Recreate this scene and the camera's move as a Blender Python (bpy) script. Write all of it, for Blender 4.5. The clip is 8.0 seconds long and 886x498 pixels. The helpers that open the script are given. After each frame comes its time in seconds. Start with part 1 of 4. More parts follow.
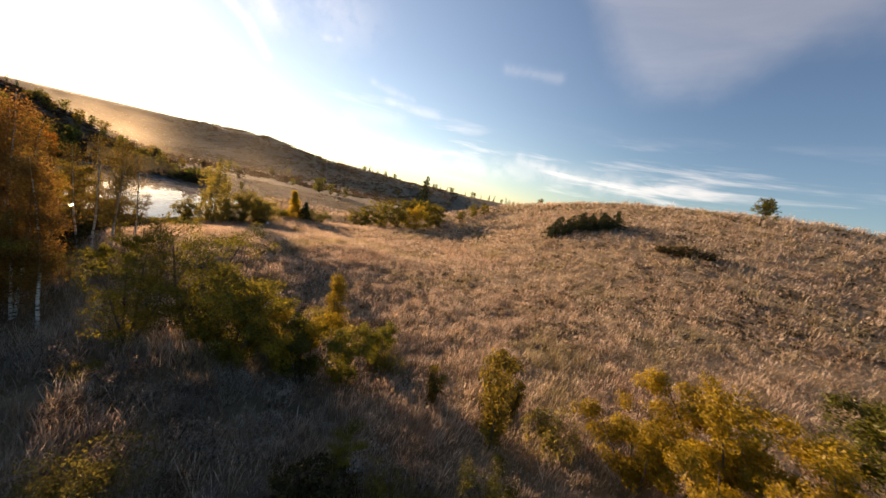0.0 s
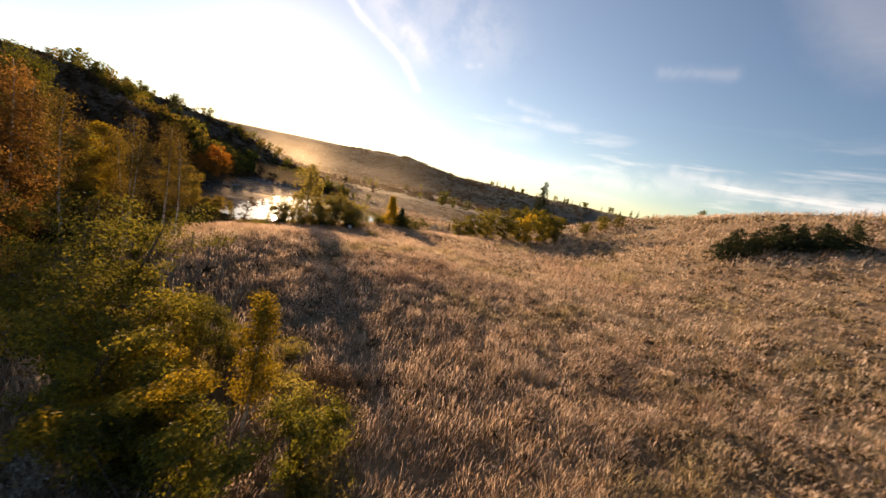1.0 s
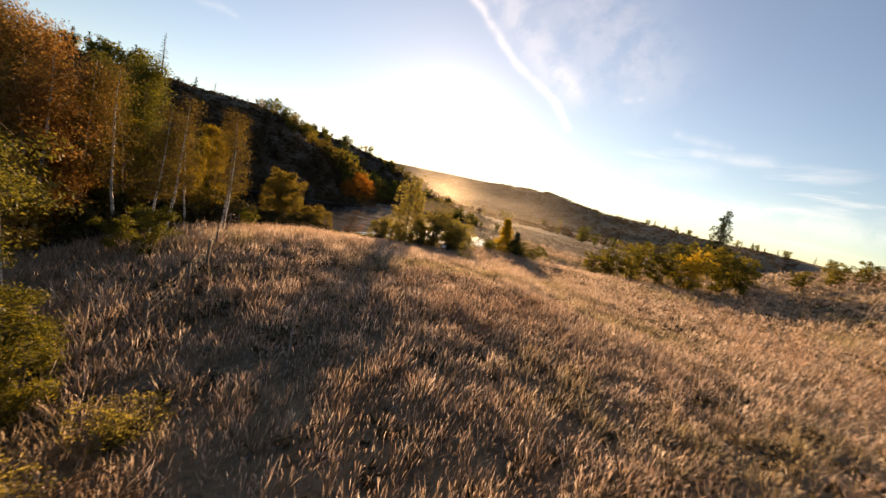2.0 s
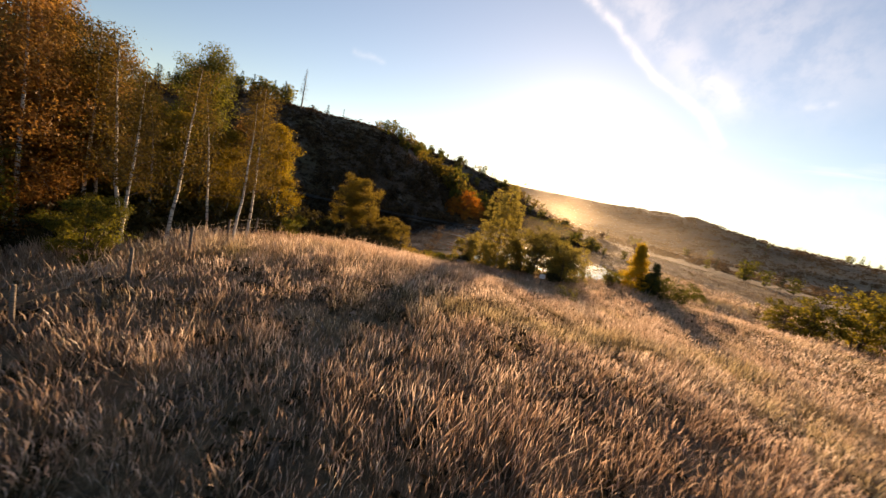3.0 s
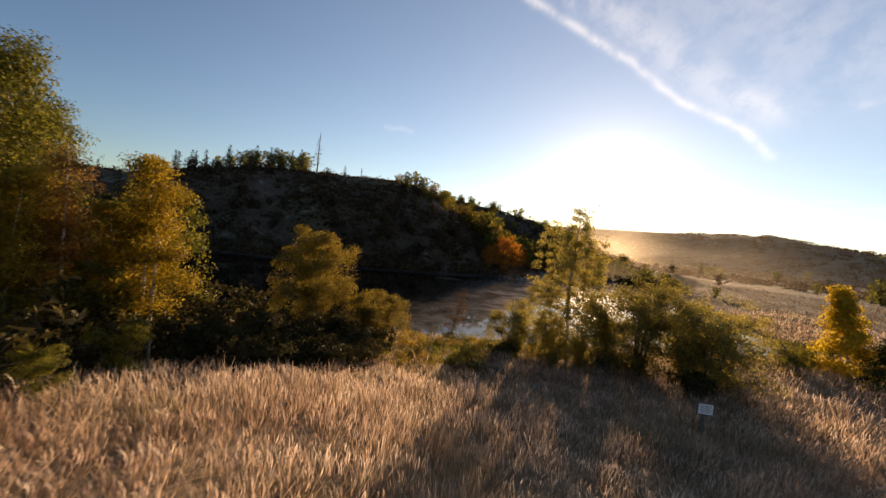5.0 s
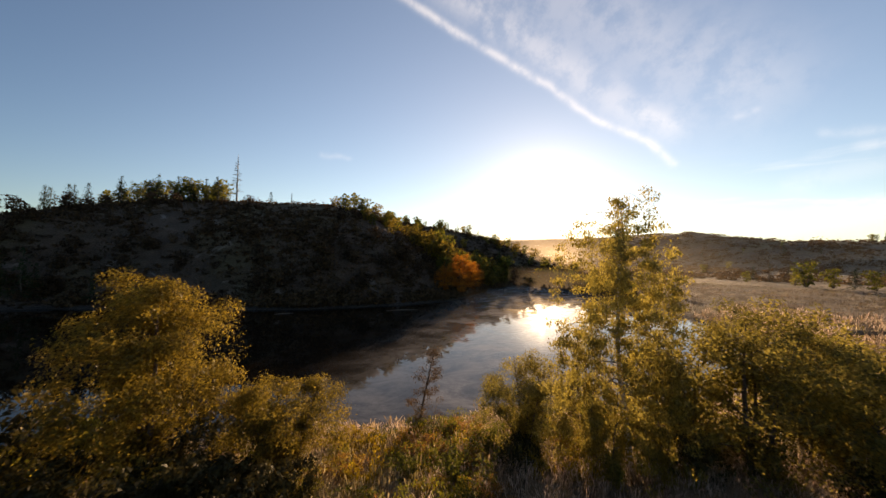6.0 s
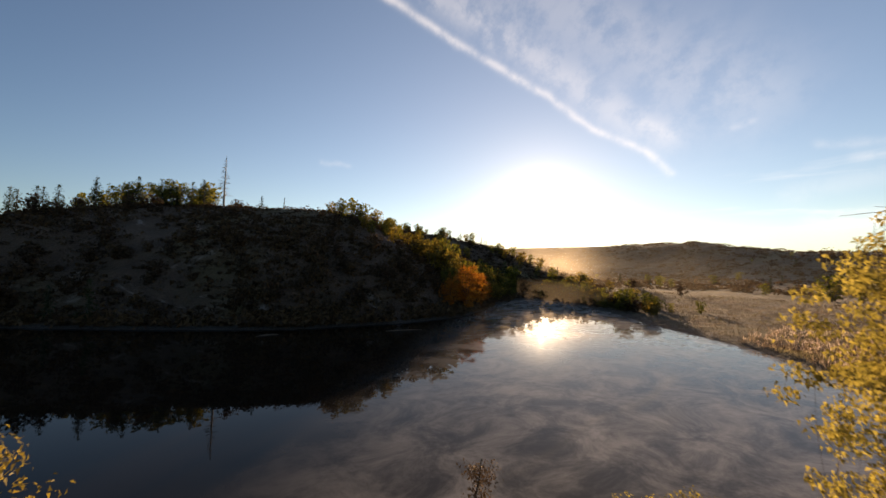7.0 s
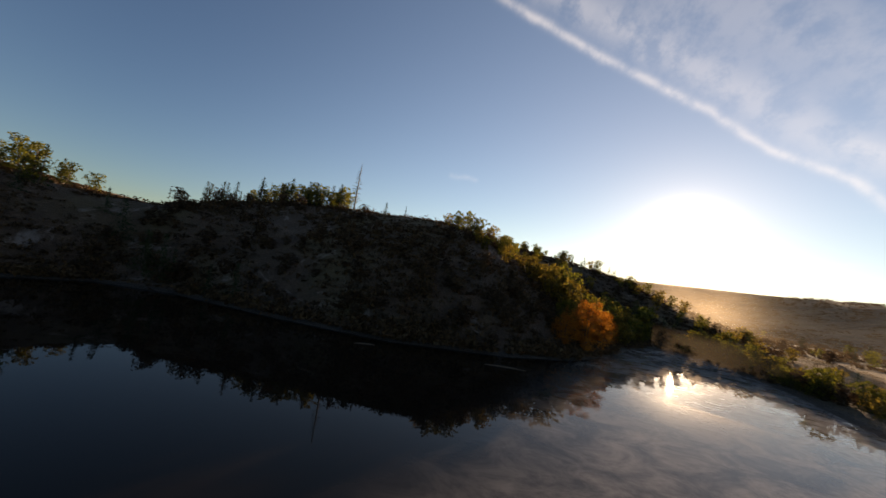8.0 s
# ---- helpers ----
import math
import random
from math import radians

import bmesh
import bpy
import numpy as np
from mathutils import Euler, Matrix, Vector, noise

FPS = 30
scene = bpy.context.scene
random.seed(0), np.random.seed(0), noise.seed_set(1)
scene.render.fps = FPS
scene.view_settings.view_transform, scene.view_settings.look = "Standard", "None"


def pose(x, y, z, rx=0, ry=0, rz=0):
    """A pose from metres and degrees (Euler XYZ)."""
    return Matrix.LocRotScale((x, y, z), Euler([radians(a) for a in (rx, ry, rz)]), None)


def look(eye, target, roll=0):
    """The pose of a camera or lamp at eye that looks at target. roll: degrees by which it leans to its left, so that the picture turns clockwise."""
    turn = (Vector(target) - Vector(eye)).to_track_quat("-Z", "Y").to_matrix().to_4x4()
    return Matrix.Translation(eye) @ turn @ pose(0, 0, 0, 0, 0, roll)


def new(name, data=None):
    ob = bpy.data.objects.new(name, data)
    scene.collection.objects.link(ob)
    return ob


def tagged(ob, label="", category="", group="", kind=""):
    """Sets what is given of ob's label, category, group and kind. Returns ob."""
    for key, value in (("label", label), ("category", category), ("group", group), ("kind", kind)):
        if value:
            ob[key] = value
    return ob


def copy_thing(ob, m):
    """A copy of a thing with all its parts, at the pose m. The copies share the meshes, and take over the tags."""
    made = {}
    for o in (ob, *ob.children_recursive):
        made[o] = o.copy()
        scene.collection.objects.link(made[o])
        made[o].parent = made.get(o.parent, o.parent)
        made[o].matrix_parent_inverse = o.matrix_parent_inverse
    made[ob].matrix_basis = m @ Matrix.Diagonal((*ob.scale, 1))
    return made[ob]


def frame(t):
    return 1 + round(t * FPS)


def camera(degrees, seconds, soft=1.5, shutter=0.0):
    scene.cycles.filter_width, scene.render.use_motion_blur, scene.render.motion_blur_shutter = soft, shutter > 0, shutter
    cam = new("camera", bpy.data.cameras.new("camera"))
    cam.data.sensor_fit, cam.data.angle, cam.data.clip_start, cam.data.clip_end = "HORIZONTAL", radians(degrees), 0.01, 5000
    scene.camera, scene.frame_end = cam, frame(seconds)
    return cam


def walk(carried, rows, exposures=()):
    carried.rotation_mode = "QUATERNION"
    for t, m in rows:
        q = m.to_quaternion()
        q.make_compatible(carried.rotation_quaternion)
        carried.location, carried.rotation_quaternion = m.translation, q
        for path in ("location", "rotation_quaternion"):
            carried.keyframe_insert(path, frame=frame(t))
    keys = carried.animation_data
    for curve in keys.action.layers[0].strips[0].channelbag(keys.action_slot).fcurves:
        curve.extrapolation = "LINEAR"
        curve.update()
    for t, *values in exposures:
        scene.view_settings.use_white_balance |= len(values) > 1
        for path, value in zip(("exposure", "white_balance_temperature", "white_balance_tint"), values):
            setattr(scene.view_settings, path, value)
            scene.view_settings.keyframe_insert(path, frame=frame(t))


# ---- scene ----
cam = camera(102.8, 8.0, soft=1.4, shutter=0.13)
PATH = [
    (0.0, -0.05, 0.10, 11.06, 81.98, -11.77, -2.15),
    (0.5, 1.95, 4.82, 10.82, 80.63, -11.50, 7.66),
    (1.0, 3.29, 10.16, 10.06, 80.33, -11.55, 19.05),
    (1.5, 3.62, 15.05, 9.22, 80.68, -12.00, 30.30),
    (1.7, 3.54, 16.96, 8.85, 81.06, -12.36, 35.14),
    (2.8, -1.32, 25.98, 7.92, 80.60, -13.50, 57.78),
    (3.0, -2.13, 27.23, 7.83, 80.49, -13.40, 61.18),
    (3.5, -4.42, 29.78, 7.70, 80.72, -12.70, 67.35),
    (4.0, -7.35, 31.99, 7.70, 82.12, -11.25, 70.88),
    (4.5, -10.32, 33.60, 7.69, 84.60, -9.20, 70.72),
    (4.7, -11.56, 34.22, 7.64, 86.00, -8.10, 69.66),
    (5.8, -19.82, 37.76, 7.66, 91.50, -1.35, 60.72),
    (6.0, -21.26, 38.26, 7.78, 91.95, -0.80, 58.98),
    (6.5, -24.50, 39.36, 8.08, 92.78, 0.30, 56.82),
    (7.0, -27.60, 40.58, 8.53, 93.20, -1.15, 58.78),
    (7.5, -29.90, 41.75, 9.24, 93.42, -4.85, 65.84),
    (8.0, -32.40, 43.10, 9.82, 93.93, -9.30, 77.05),
]
EXPOSURE = [(0.0, 1.92, 9300, 22), (1.5, 1.80, 9700, 23), (3.0, 1.92, 9900, 23), (4.0, 1.74, 9300, 21), (4.7, 1.67, 8900, 20), (6.0, 1.70, 9200, 20), (7.0, 1.58, 9000, 20), (8.0, 1.40, 8900, 20)]
walk(cam, [(t, pose(x, y, z, rx, ry, rz)) for t, x, y, z, rx, ry, rz in PATH], EXPOSURE)

# ---- sun and sky ----
SUN_AZ, SUN_EL = radians(133.3), radians(9.3)


def heading(az, el):
    """Unit vector towards an azimuth (from +x, to the left) and an elevation, in degrees."""
    a, e = radians(az), radians(el)
    return Vector((math.cos(e) * math.cos(a), math.cos(e) * math.sin(a), math.sin(e)))


sun_way = heading(133.3, 9.3)
sun = new("sun", bpy.data.lights.new("sun", "SUN"))
sun.data.energy, sun.data.angle, sun.data.color = 2.9, radians(0.55), (1.0, 0.80, 0.58)
sun.matrix_world = look(sun_way * 300, (0, 0, 0))


class Nodes:
    """A short way to write node trees."""

    def __init__(self, tree):
        self.tree = tree
        tree.nodes.clear()

    def put(self, value, socket):
        if isinstance(value, bpy.types.NodeSocket):
            self.tree.links.new(value, socket)
        elif value is not None:
            socket.default_value = value

    def node(self, kind, inputs=()):
        n = self.tree.nodes.new(kind)
        for key, value in dict(inputs).items():
            self.put(value, n.inputs[key])
        return n

    def math(self, op, a, b=None, c=None, clamp=False):
        n = self.node("ShaderNodeMath")
        n.operation, n.use_clamp = op, clamp
        for i, v in enumerate((a, b, c)):
            if v is not None:
                self.put(v, n.inputs[i])
        return n.outputs[0]

    def vec(self, op, a, b=None, scale=None):
        n = self.node("ShaderNodeVectorMath")
        n.operation = op
        self.put(a, n.inputs[0])
        if b is not None:
            self.put(b, n.inputs[1])
        if scale is not None:
            self.put(scale, n.inputs["Scale"])
        return n.outputs["Value"] if op in ("DOT_PRODUCT", "LENGTH") else n.outputs["Vector"]

    def noise(self, vector, scale, detail=4.0, rough=0.55, warp=0.0):
        return self.node("ShaderNodeTexNoise", {"Vector": vector, "Scale": scale, "Detail": detail, "Roughness": rough, "Distortion": warp}).outputs["Fac"]

    def ramp(self, fac, stops):
        n = self.node("ShaderNodeValToRGB", {"Fac": fac})
        e = n.color_ramp.elements
        while len(e) < len(stops):
            e.new(0.5)
        for el, (pos, col) in zip(e, stops):
            el.position, el.color = pos, (*col, 1) if len(col) == 3 else col
        return n.outputs["Color"]

    def mix(self, fac, a, b, blend="MIX"):
        n = self.node("ShaderNodeMix")
        n.data_type, n.blend_type = "RGBA", blend
        self.put(fac, n.inputs[0])
        for v, i in ((a, 6), (b, 7)):
            self.put((*v, 1) if isinstance(v, tuple) and len(v) == 3 else v, n.inputs[i])
        return n.outputs[2]

    def remap(self, v, a, b, c=0.0, d=1.0):
        n = self.node("ShaderNodeMapRange", {"Value": v, "From Min": a, "From Max": b, "To Min": c, "To Max": d})
        n.interpolation_type = "SMOOTHSTEP"
        return n.outputs[0]


world = bpy.data.worlds.new("sky")
scene.world = world
world.use_nodes = True
w = Nodes(world.node_tree)
air = w.node("ShaderNodeTexSky")
air.sky_type, air.sun_disc, air.sun_elevation, air.sun_rotation = "NISHITA", False, SUN_EL, radians(90) - SUN_AZ
air.altitude, air.air_density, air.dust_density, air.ozone_density = 100.0, 1.0, 0.08, 2.9
way = w.node("ShaderNodeTexCoord").outputs["Generated"]
sky = w.mix(1.0, air.outputs[0], (0.94, 0.965, 1.03), "MULTIPLY")
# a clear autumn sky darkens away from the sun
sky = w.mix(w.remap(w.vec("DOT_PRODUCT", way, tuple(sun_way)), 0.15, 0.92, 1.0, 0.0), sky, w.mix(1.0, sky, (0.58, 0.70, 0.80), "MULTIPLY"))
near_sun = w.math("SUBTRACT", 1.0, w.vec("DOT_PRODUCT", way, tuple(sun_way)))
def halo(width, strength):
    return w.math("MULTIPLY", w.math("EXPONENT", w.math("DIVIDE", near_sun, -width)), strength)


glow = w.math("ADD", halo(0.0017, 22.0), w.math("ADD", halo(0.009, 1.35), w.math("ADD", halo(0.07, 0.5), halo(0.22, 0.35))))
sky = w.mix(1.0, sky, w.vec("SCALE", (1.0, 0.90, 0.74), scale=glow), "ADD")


def cloud_line(points, wide, ragged, strength, soft=0.6):
    """A streak of ice cloud along a row of headings, torn and ragged."""
    here = w.vec("ADD", way, w.vec("SCALE", w.vec("SUBTRACT", w.node("ShaderNodeTexNoise", {"Vector": way, "Scale": 7.0, "Detail": 4.0, "Roughness": 0.6}).outputs["Color"], (0.5, 0.5, 0.5)), scale=ragged))
    nearest = None
    for a, b in zip(points, points[1:]):
        va, vb = heading(*a), heading(*b)
        ab = vb - va
        rel = w.vec("SUBTRACT", here, tuple(va))
        u = w.math("DIVIDE", w.vec("DOT_PRODUCT", rel, tuple(ab)), ab.length_squared, clamp=True)
        gap = w.vec("LENGTH", w.vec("SUBTRACT", rel, w.vec("SCALE", tuple(ab), scale=u)))
        nearest = gap if nearest is None else w.math("MINIMUM", nearest, gap)
    line = w.math("EXPONENT", w.math("MULTIPLY", w.math("POWER", w.math("DIVIDE", nearest, wide), 2.0), -1.0))
    tear = w.remap(w.noise(way, 16.0, 4, 0.62), 0.30, 0.62, soft, 1.0)
    return w.math("MULTIPLY", line, w.math("MULTIPLY", tear, strength))


trail = cloud_line([(175, 42.5), (158.6, 37.8), (149, 34.2), (138.6, 29.3), (131.7, 25.4), (126, 20.9), (120.6, 18.1), (118.2, 16.4), (115.8, 13.6)], 0.009, 0.022, 0.36, 0.40)
trail = w.math("ADD", trail, cloud_line([(158, 41), (143, 35.5), (132, 29.0), (122, 22.0), (116, 18.6)], 0.036, 0.06, 0.20, 0.2))
trail = w.math("ADD", trail, cloud_line([(150, 45), (130, 36), (116, 27), (108, 21.5)], 0.085, 0.09, 0.13, 0.1))
for ends, wide_, amount in [([(168.2, 15.6), (164.0, 15.7)], 0.007, 0.10), ([(119.0, 20.8), (115.6, 18.5)], 0.012, 0.10), ([(109.0, 18.0), (107.2, 18.4)], 0.006, 0.09), ([(101.7, 14.5), (95.5, 13.7)], 0.008, 0.12),
                            ([(98.8, 12.6), (91.2, 11.8)], 0.010, 0.13), ([(77.3, 8.4), (70.6, 7.1)], 0.012, 0.18), ([(102.0, 5.6), (84.0, 6.2), (62.0, 7.0)], 0.024, 0.24), ([(82.1, 20.5), (74.4, 20.0)], 0.012, 0.08), ([(104.0, 9.5), (97.0, 10.4)], 0.022, 0.10)]:
    trail = w.math("ADD", trail, cloud_line(ends, wide_, 0.035, amount, 0.15))
# thin high cloud on the side away from the sun, and low streaks
sep = w.node("ShaderNodeSeparateXYZ", {"Vector": way}).outputs
def beyond(a, b, inside, ragged, fade):
    """1 on one side of the great circle through two headings."""
    n = heading(*a).cross(heading(*b)).normalized()
    if n.dot(heading(*inside)) < 0:
        n = -n
    off = w.math("ADD", w.vec("DOT_PRODUCT", way, tuple(n)), w.math("MULTIPLY", w.math("SUBTRACT", w.noise(way, 6.0, 4, 0.55), 0.5), ragged))
    return w.remap(off, 0.0, fade)


veil = w.math("MULTIPLY", beyond((76, 30), (63, 13.5), (50, 35), 0.10, 0.08), beyond((64, 13.5), (41, 22), (50, 35), 0.14, 0.13))
wave = w.remap(w.noise(w.vec("MULTIPLY", way, (1.0, 1.0, 5.0)), 4.0, 6, 0.6, 0.4), 0.25, 0.75, 0.7, 1.0)
patch_ = w.remap(w.vec("DOT_PRODUCT", way, tuple(heading(54, 30))), 0.84, 0.95)
cirrus = w.math("MULTIPLY", w.math("MULTIPLY", veil, w.math("MULTIPLY", wave, patch_)), 0.12)
low_band = w.math("MULTIPLY", w.remap(sep[2], 0.03, 0.09), w.remap(sep[2], 0.26, 0.13))
low = w.math("MULTIPLY", w.math("MULTIPLY", w.remap(w.noise(w.vec("MULTIPLY", way, (1.0, 1.0, 9.0)), 3.0, 5, 0.6, 0.3), 0.50, 0.74), low_band),
             w.math("MULTIPLY", w.remap(w.vec("DOT_PRODUCT", way, tuple(heading(78, 8))), 0.55, 0.95), 0.4))
cloud = w.math("MINIMUM", w.math("ADD", w.math("ADD", trail, cirrus), low), 0.85)
sky = w.mix(cloud, sky, (6.5, 7.0, 7.7))
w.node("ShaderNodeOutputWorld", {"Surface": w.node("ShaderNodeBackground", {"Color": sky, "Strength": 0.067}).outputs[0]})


# ---- materials ----
def material(name, build):
    m = bpy.data.materials.new(name)
    m.use_nodes = True
    k = Nodes(m.node_tree)
    k.node("ShaderNodeOutputMaterial", {"Surface": build(k)})
    return m


def coords(k):
    return k.node("ShaderNodeNewGeometry").outputs["Position"]


def principled(k, colour, rough=0.8, bump=None, height=0.02, **more):
    n = k.node("ShaderNodeBsdfPrincipled", {"Base Color": (*colour, 1) if isinstance(colour, tuple) and len(colour) == 3 else colour, "Roughness": rough, **more})
    if bump is not None:
        k.put(k.node("ShaderNodeBump", {"Height": bump, "Distance": height, "Strength": 1.0}).outputs[0], n.inputs["Normal"])
    return n.outputs[0]


def leafy(k, colour, through_part=0.5, gloss=0.01):
    """Thin leaves: light is scattered back and passed on."""
    a = k.node("ShaderNodeBsdfDiffuse", {"Color": colour}).outputs[0]
    b = k.node("ShaderNodeBsdfTranslucent", {"Color": colour}).outputs[0]
    c = k.node("ShaderNodeBsdfGlossy", {"Color": (1, 1, 1, 1), "Roughness": 0.45}).outputs[0]
    ab = k.node("ShaderNodeMixShader", {0: through_part, 1: a, 2: b}).outputs[0]
    return k.node("ShaderNodeMixShader", {0: gloss, 1: ab, 2: c}).outputs[0]


def leaf_material(name, dark, mid, light, through_part=0.45):
    def build(k):
        rnd = k.node("ShaderNodeNewGeometry").outputs["Random Per Island"]
        obj = k.node("ShaderNodeObjectInfo").outputs["Random"]
        patch = k.noise(coords(k), 0.7, 3)
        f = k.math("ADD", k.math("MULTIPLY", rnd, 0.5), k.math("ADD", k.math("MULTIPLY", patch, 0.95), k.math("MULTIPLY", obj, 0.3)))
        return leafy(k, k.ramp(k.math("SUBTRACT", f, 0.35), [(0.1, dark), (0.5, mid), (0.9, light)]), through_part)
    return material(name, build)


LEAF = {
    "gold": leaf_material("golden_leaves", (0.12, 0.085, 0.012), (0.30, 0.20, 0.018), (0.48, 0.33, 0.04), 0.58),
    "olive": leaf_material("olive_leaves", (0.055, 0.055, 0.012), (0.14, 0.125, 0.02), (0.34, 0.26, 0.035), 0.58),
    "green": leaf_material("green_leaves", (0.045, 0.05, 0.010), (0.115, 0.115, 0.018), (0.27, 0.23, 0.03), 0.58),
    "rust": leaf_material("rust_leaves", (0.14, 0.062, 0.018), (0.28, 0.135, 0.035), (0.40, 0.23, 0.06), 0.58),
    "amber": leaf_material("amber_leaves", (0.075, 0.060, 0.015), (0.185, 0.135, 0.025), (0.40, 0.275, 0.042), 0.58),
    "thin": leaf_material("brown_olive_leaves", (0.045, 0.034, 0.011), (0.105, 0.074, 0.018), (0.25, 0.16, 0.03), 0.5),
    "russet": leaf_material("russet_leaves", (0.11, 0.058, 0.018), (0.255, 0.135, 0.032), (0.42, 0.25, 0.055), 0.60),
    "pale": leaf_material("pale_olive_gold_leaves", (0.10, 0.086, 0.024), (0.25, 0.20, 0.046), (0.46, 0.36, 0.085), 0.70),
    "yellow": leaf_material("yellow_leaves", (0.38, 0.25, 0.02), (0.56, 0.375, 0.035), (0.72, 0.50, 0.065), 0.62),
    "flame": leaf_material("orange_red_leaves", (0.22, 0.07, 0.012), (0.42, 0.14, 0.02), (0.52, 0.22, 0.03), 0.5),
    "needle": leaf_material("needles", (0.015, 0.025, 0.010), (0.03, 0.045, 0.015), (0.06, 0.07, 0.02), 0.25),
    "twig": leaf_material("dry_twigs", (0.08, 0.05, 0.03), (0.14, 0.09, 0.05), (0.22, 0.14, 0.07), 0.2),
    "dry": leaf_material("dry_weeds", (0.13, 0.095, 0.07), (0.30, 0.235, 0.18), (0.52, 0.44, 0.37), 0.45),
    # leaf colour darkened: the shade under trees and in hollows is put into it
    "shade": leaf_material("shade_darkened_leaves", (0.022, 0.020, 0.008), (0.05, 0.042, 0.014), (0.11, 0.085, 0.025), 0.3),
    "herb": leaf_material("brown_green_herbs", (0.05, 0.036, 0.020), (0.11, 0.082, 0.040), (0.20, 0.16, 0.075), 0.4),
    "scrub": leaf_material("heath_scrub", (0.030, 0.018, 0.010), (0.07, 0.042, 0.022), (0.15, 0.09, 0.04), 0.3),
}


def bark(name, base, dark, scale):
    def build(k):
        p = coords(k)
        rings = k.noise(k.vec("MULTIPLY", p, (1.5, 1.5, 9.0)), scale, 4, 0.6)
        fine = k.noise(p, 30.0, 4)
        return principled(k, k.mix(k.remap(rings, 0.50, 0.62), base, dark), 0.85, fine, 0.01)
    return material(name, build)


BIRCH_BARK = bark("birch_bark", (0.62, 0.58, 0.50), (0.07, 0.06, 0.05), 2.0)
BROWN_BARK = bark("brown_bark", (0.11, 0.08, 0.055), (0.045, 0.035, 0.025), 3.0)
GREY_BARK = bark("weathered_grey_wood", (0.24, 0.21, 0.18), (0.10, 0.085, 0.07), 3.0)


def ground_build(k):
    p = coords(k)
    big, mid, fine = k.noise(p, 0.035, 4), k.noise(p, 0.35, 5, 0.6), k.noise(p, 4.0, 6, 0.65)
    straw = k.ramp(k.math("ADD", k.math("MULTIPLY", mid, 0.6), k.math("MULTIPLY", fine, 0.4)),
                   [(0.30, (0.075, 0.05, 0.027)), (0.46, (0.20, 0.135, 0.072)), (0.60, (0.36, 0.255, 0.145)), (0.78, (0.52, 0.42, 0.28))])
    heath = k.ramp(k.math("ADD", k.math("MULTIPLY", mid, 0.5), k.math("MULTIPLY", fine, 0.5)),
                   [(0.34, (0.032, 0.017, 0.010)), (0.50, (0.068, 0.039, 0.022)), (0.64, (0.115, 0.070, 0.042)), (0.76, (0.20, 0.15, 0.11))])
    x = k.node("ShaderNodeSeparateXYZ", {"Vector": p}).outputs
    frost = k.remap(k.noise(k.vec("MULTIPLY", p, (0.45, 0.9, 1.5)), 0.10, 7, 0.70, 1.2), 0.57, 0.66, 0.0, 0.5)
    heath = k.mix(frost, heath, (0.34, 0.30, 0.27))
    damp = k.remap(k.math("SUBTRACT", x[1], k.math("MULTIPLY", x[0], 0.6)), 98.0, 110.0, 0.0, 0.92)
    straw = k.mix(damp, straw, k.ramp(k.math("ADD", k.math("MULTIPLY", mid, 0.7), k.math("MULTIPLY", fine, 0.3)), [(0.34, (0.035, 0.024, 0.012)), (0.50, (0.085, 0.056, 0.027)), (0.66, (0.17, 0.115, 0.055))]))
    away = k.vec("LENGTH", k.vec("SUBTRACT", p, (-27.0, 40.0, 0.0)))
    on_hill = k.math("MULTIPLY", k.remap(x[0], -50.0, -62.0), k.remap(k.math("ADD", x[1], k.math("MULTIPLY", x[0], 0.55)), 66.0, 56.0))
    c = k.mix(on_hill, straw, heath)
    # the far ridge: brown heath with darker thickets, above a pale frosted field
    slope = k.noise(k.vec("MULTIPLY", p, (1.0, 1.0, 2.0)), 0.022, 6, 0.66, 0.5)
    ridge = k.ramp(k.math("ADD", k.math("MULTIPLY", slope, 0.75), k.math("MULTIPLY", mid, 0.25)), [(0.38, (0.035, 0.028, 0.016)), (0.50, (0.095, 0.068, 0.038)), (0.60, (0.16, 0.115, 0.066)), (0.68, (0.25, 0.20, 0.14))])
    c = k.mix(k.math("MULTIPLY", k.remap(away, 168.0, 205.0), k.math("SUBTRACT", 1.0, on_hill)), c, ridge)
    c = k.mix(k.remap(big, 0.52, 0.66, 0.0, 0.45), c, (0.13, 0.105, 0.035))
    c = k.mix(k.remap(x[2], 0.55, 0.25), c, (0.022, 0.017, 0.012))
    return principled(k, c, 0.95, k.math("ADD", fine, k.math("MULTIPLY", mid, 1.5)), 0.35, **{"Sheen Weight": 0.06, "Sheen Roughness": 0.55, "Sheen Tint": (1.0, 0.88, 0.70, 1)})


def water_build(k):
    p = coords(k)
    x = k.node("ShaderNodeSeparateXYZ", {"Vector": p}).outputs
    ripple = k.noise(k.vec("MULTIPLY", p, (1.0, 1.0, 0.0)), 0.5, 2)
    body = principled(k, (0.009, 0.007, 0.005), 0.016, ripple, 0.0016, IOR=1.21, **{"Specular Tint": (1.0, 0.82, 0.66, 1)})
    # torn streaks of steam, with bright reflections painted in, towards the lake's open end
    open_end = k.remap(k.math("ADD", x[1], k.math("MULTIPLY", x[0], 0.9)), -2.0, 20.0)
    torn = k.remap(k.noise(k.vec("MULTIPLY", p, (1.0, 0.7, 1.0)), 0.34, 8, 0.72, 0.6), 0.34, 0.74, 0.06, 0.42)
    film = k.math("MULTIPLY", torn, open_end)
    # pale diffuse colour brightens the water where it mirrors sky and cloud
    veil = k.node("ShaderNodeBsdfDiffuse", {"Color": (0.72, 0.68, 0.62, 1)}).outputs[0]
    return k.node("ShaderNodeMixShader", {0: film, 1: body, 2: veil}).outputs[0]


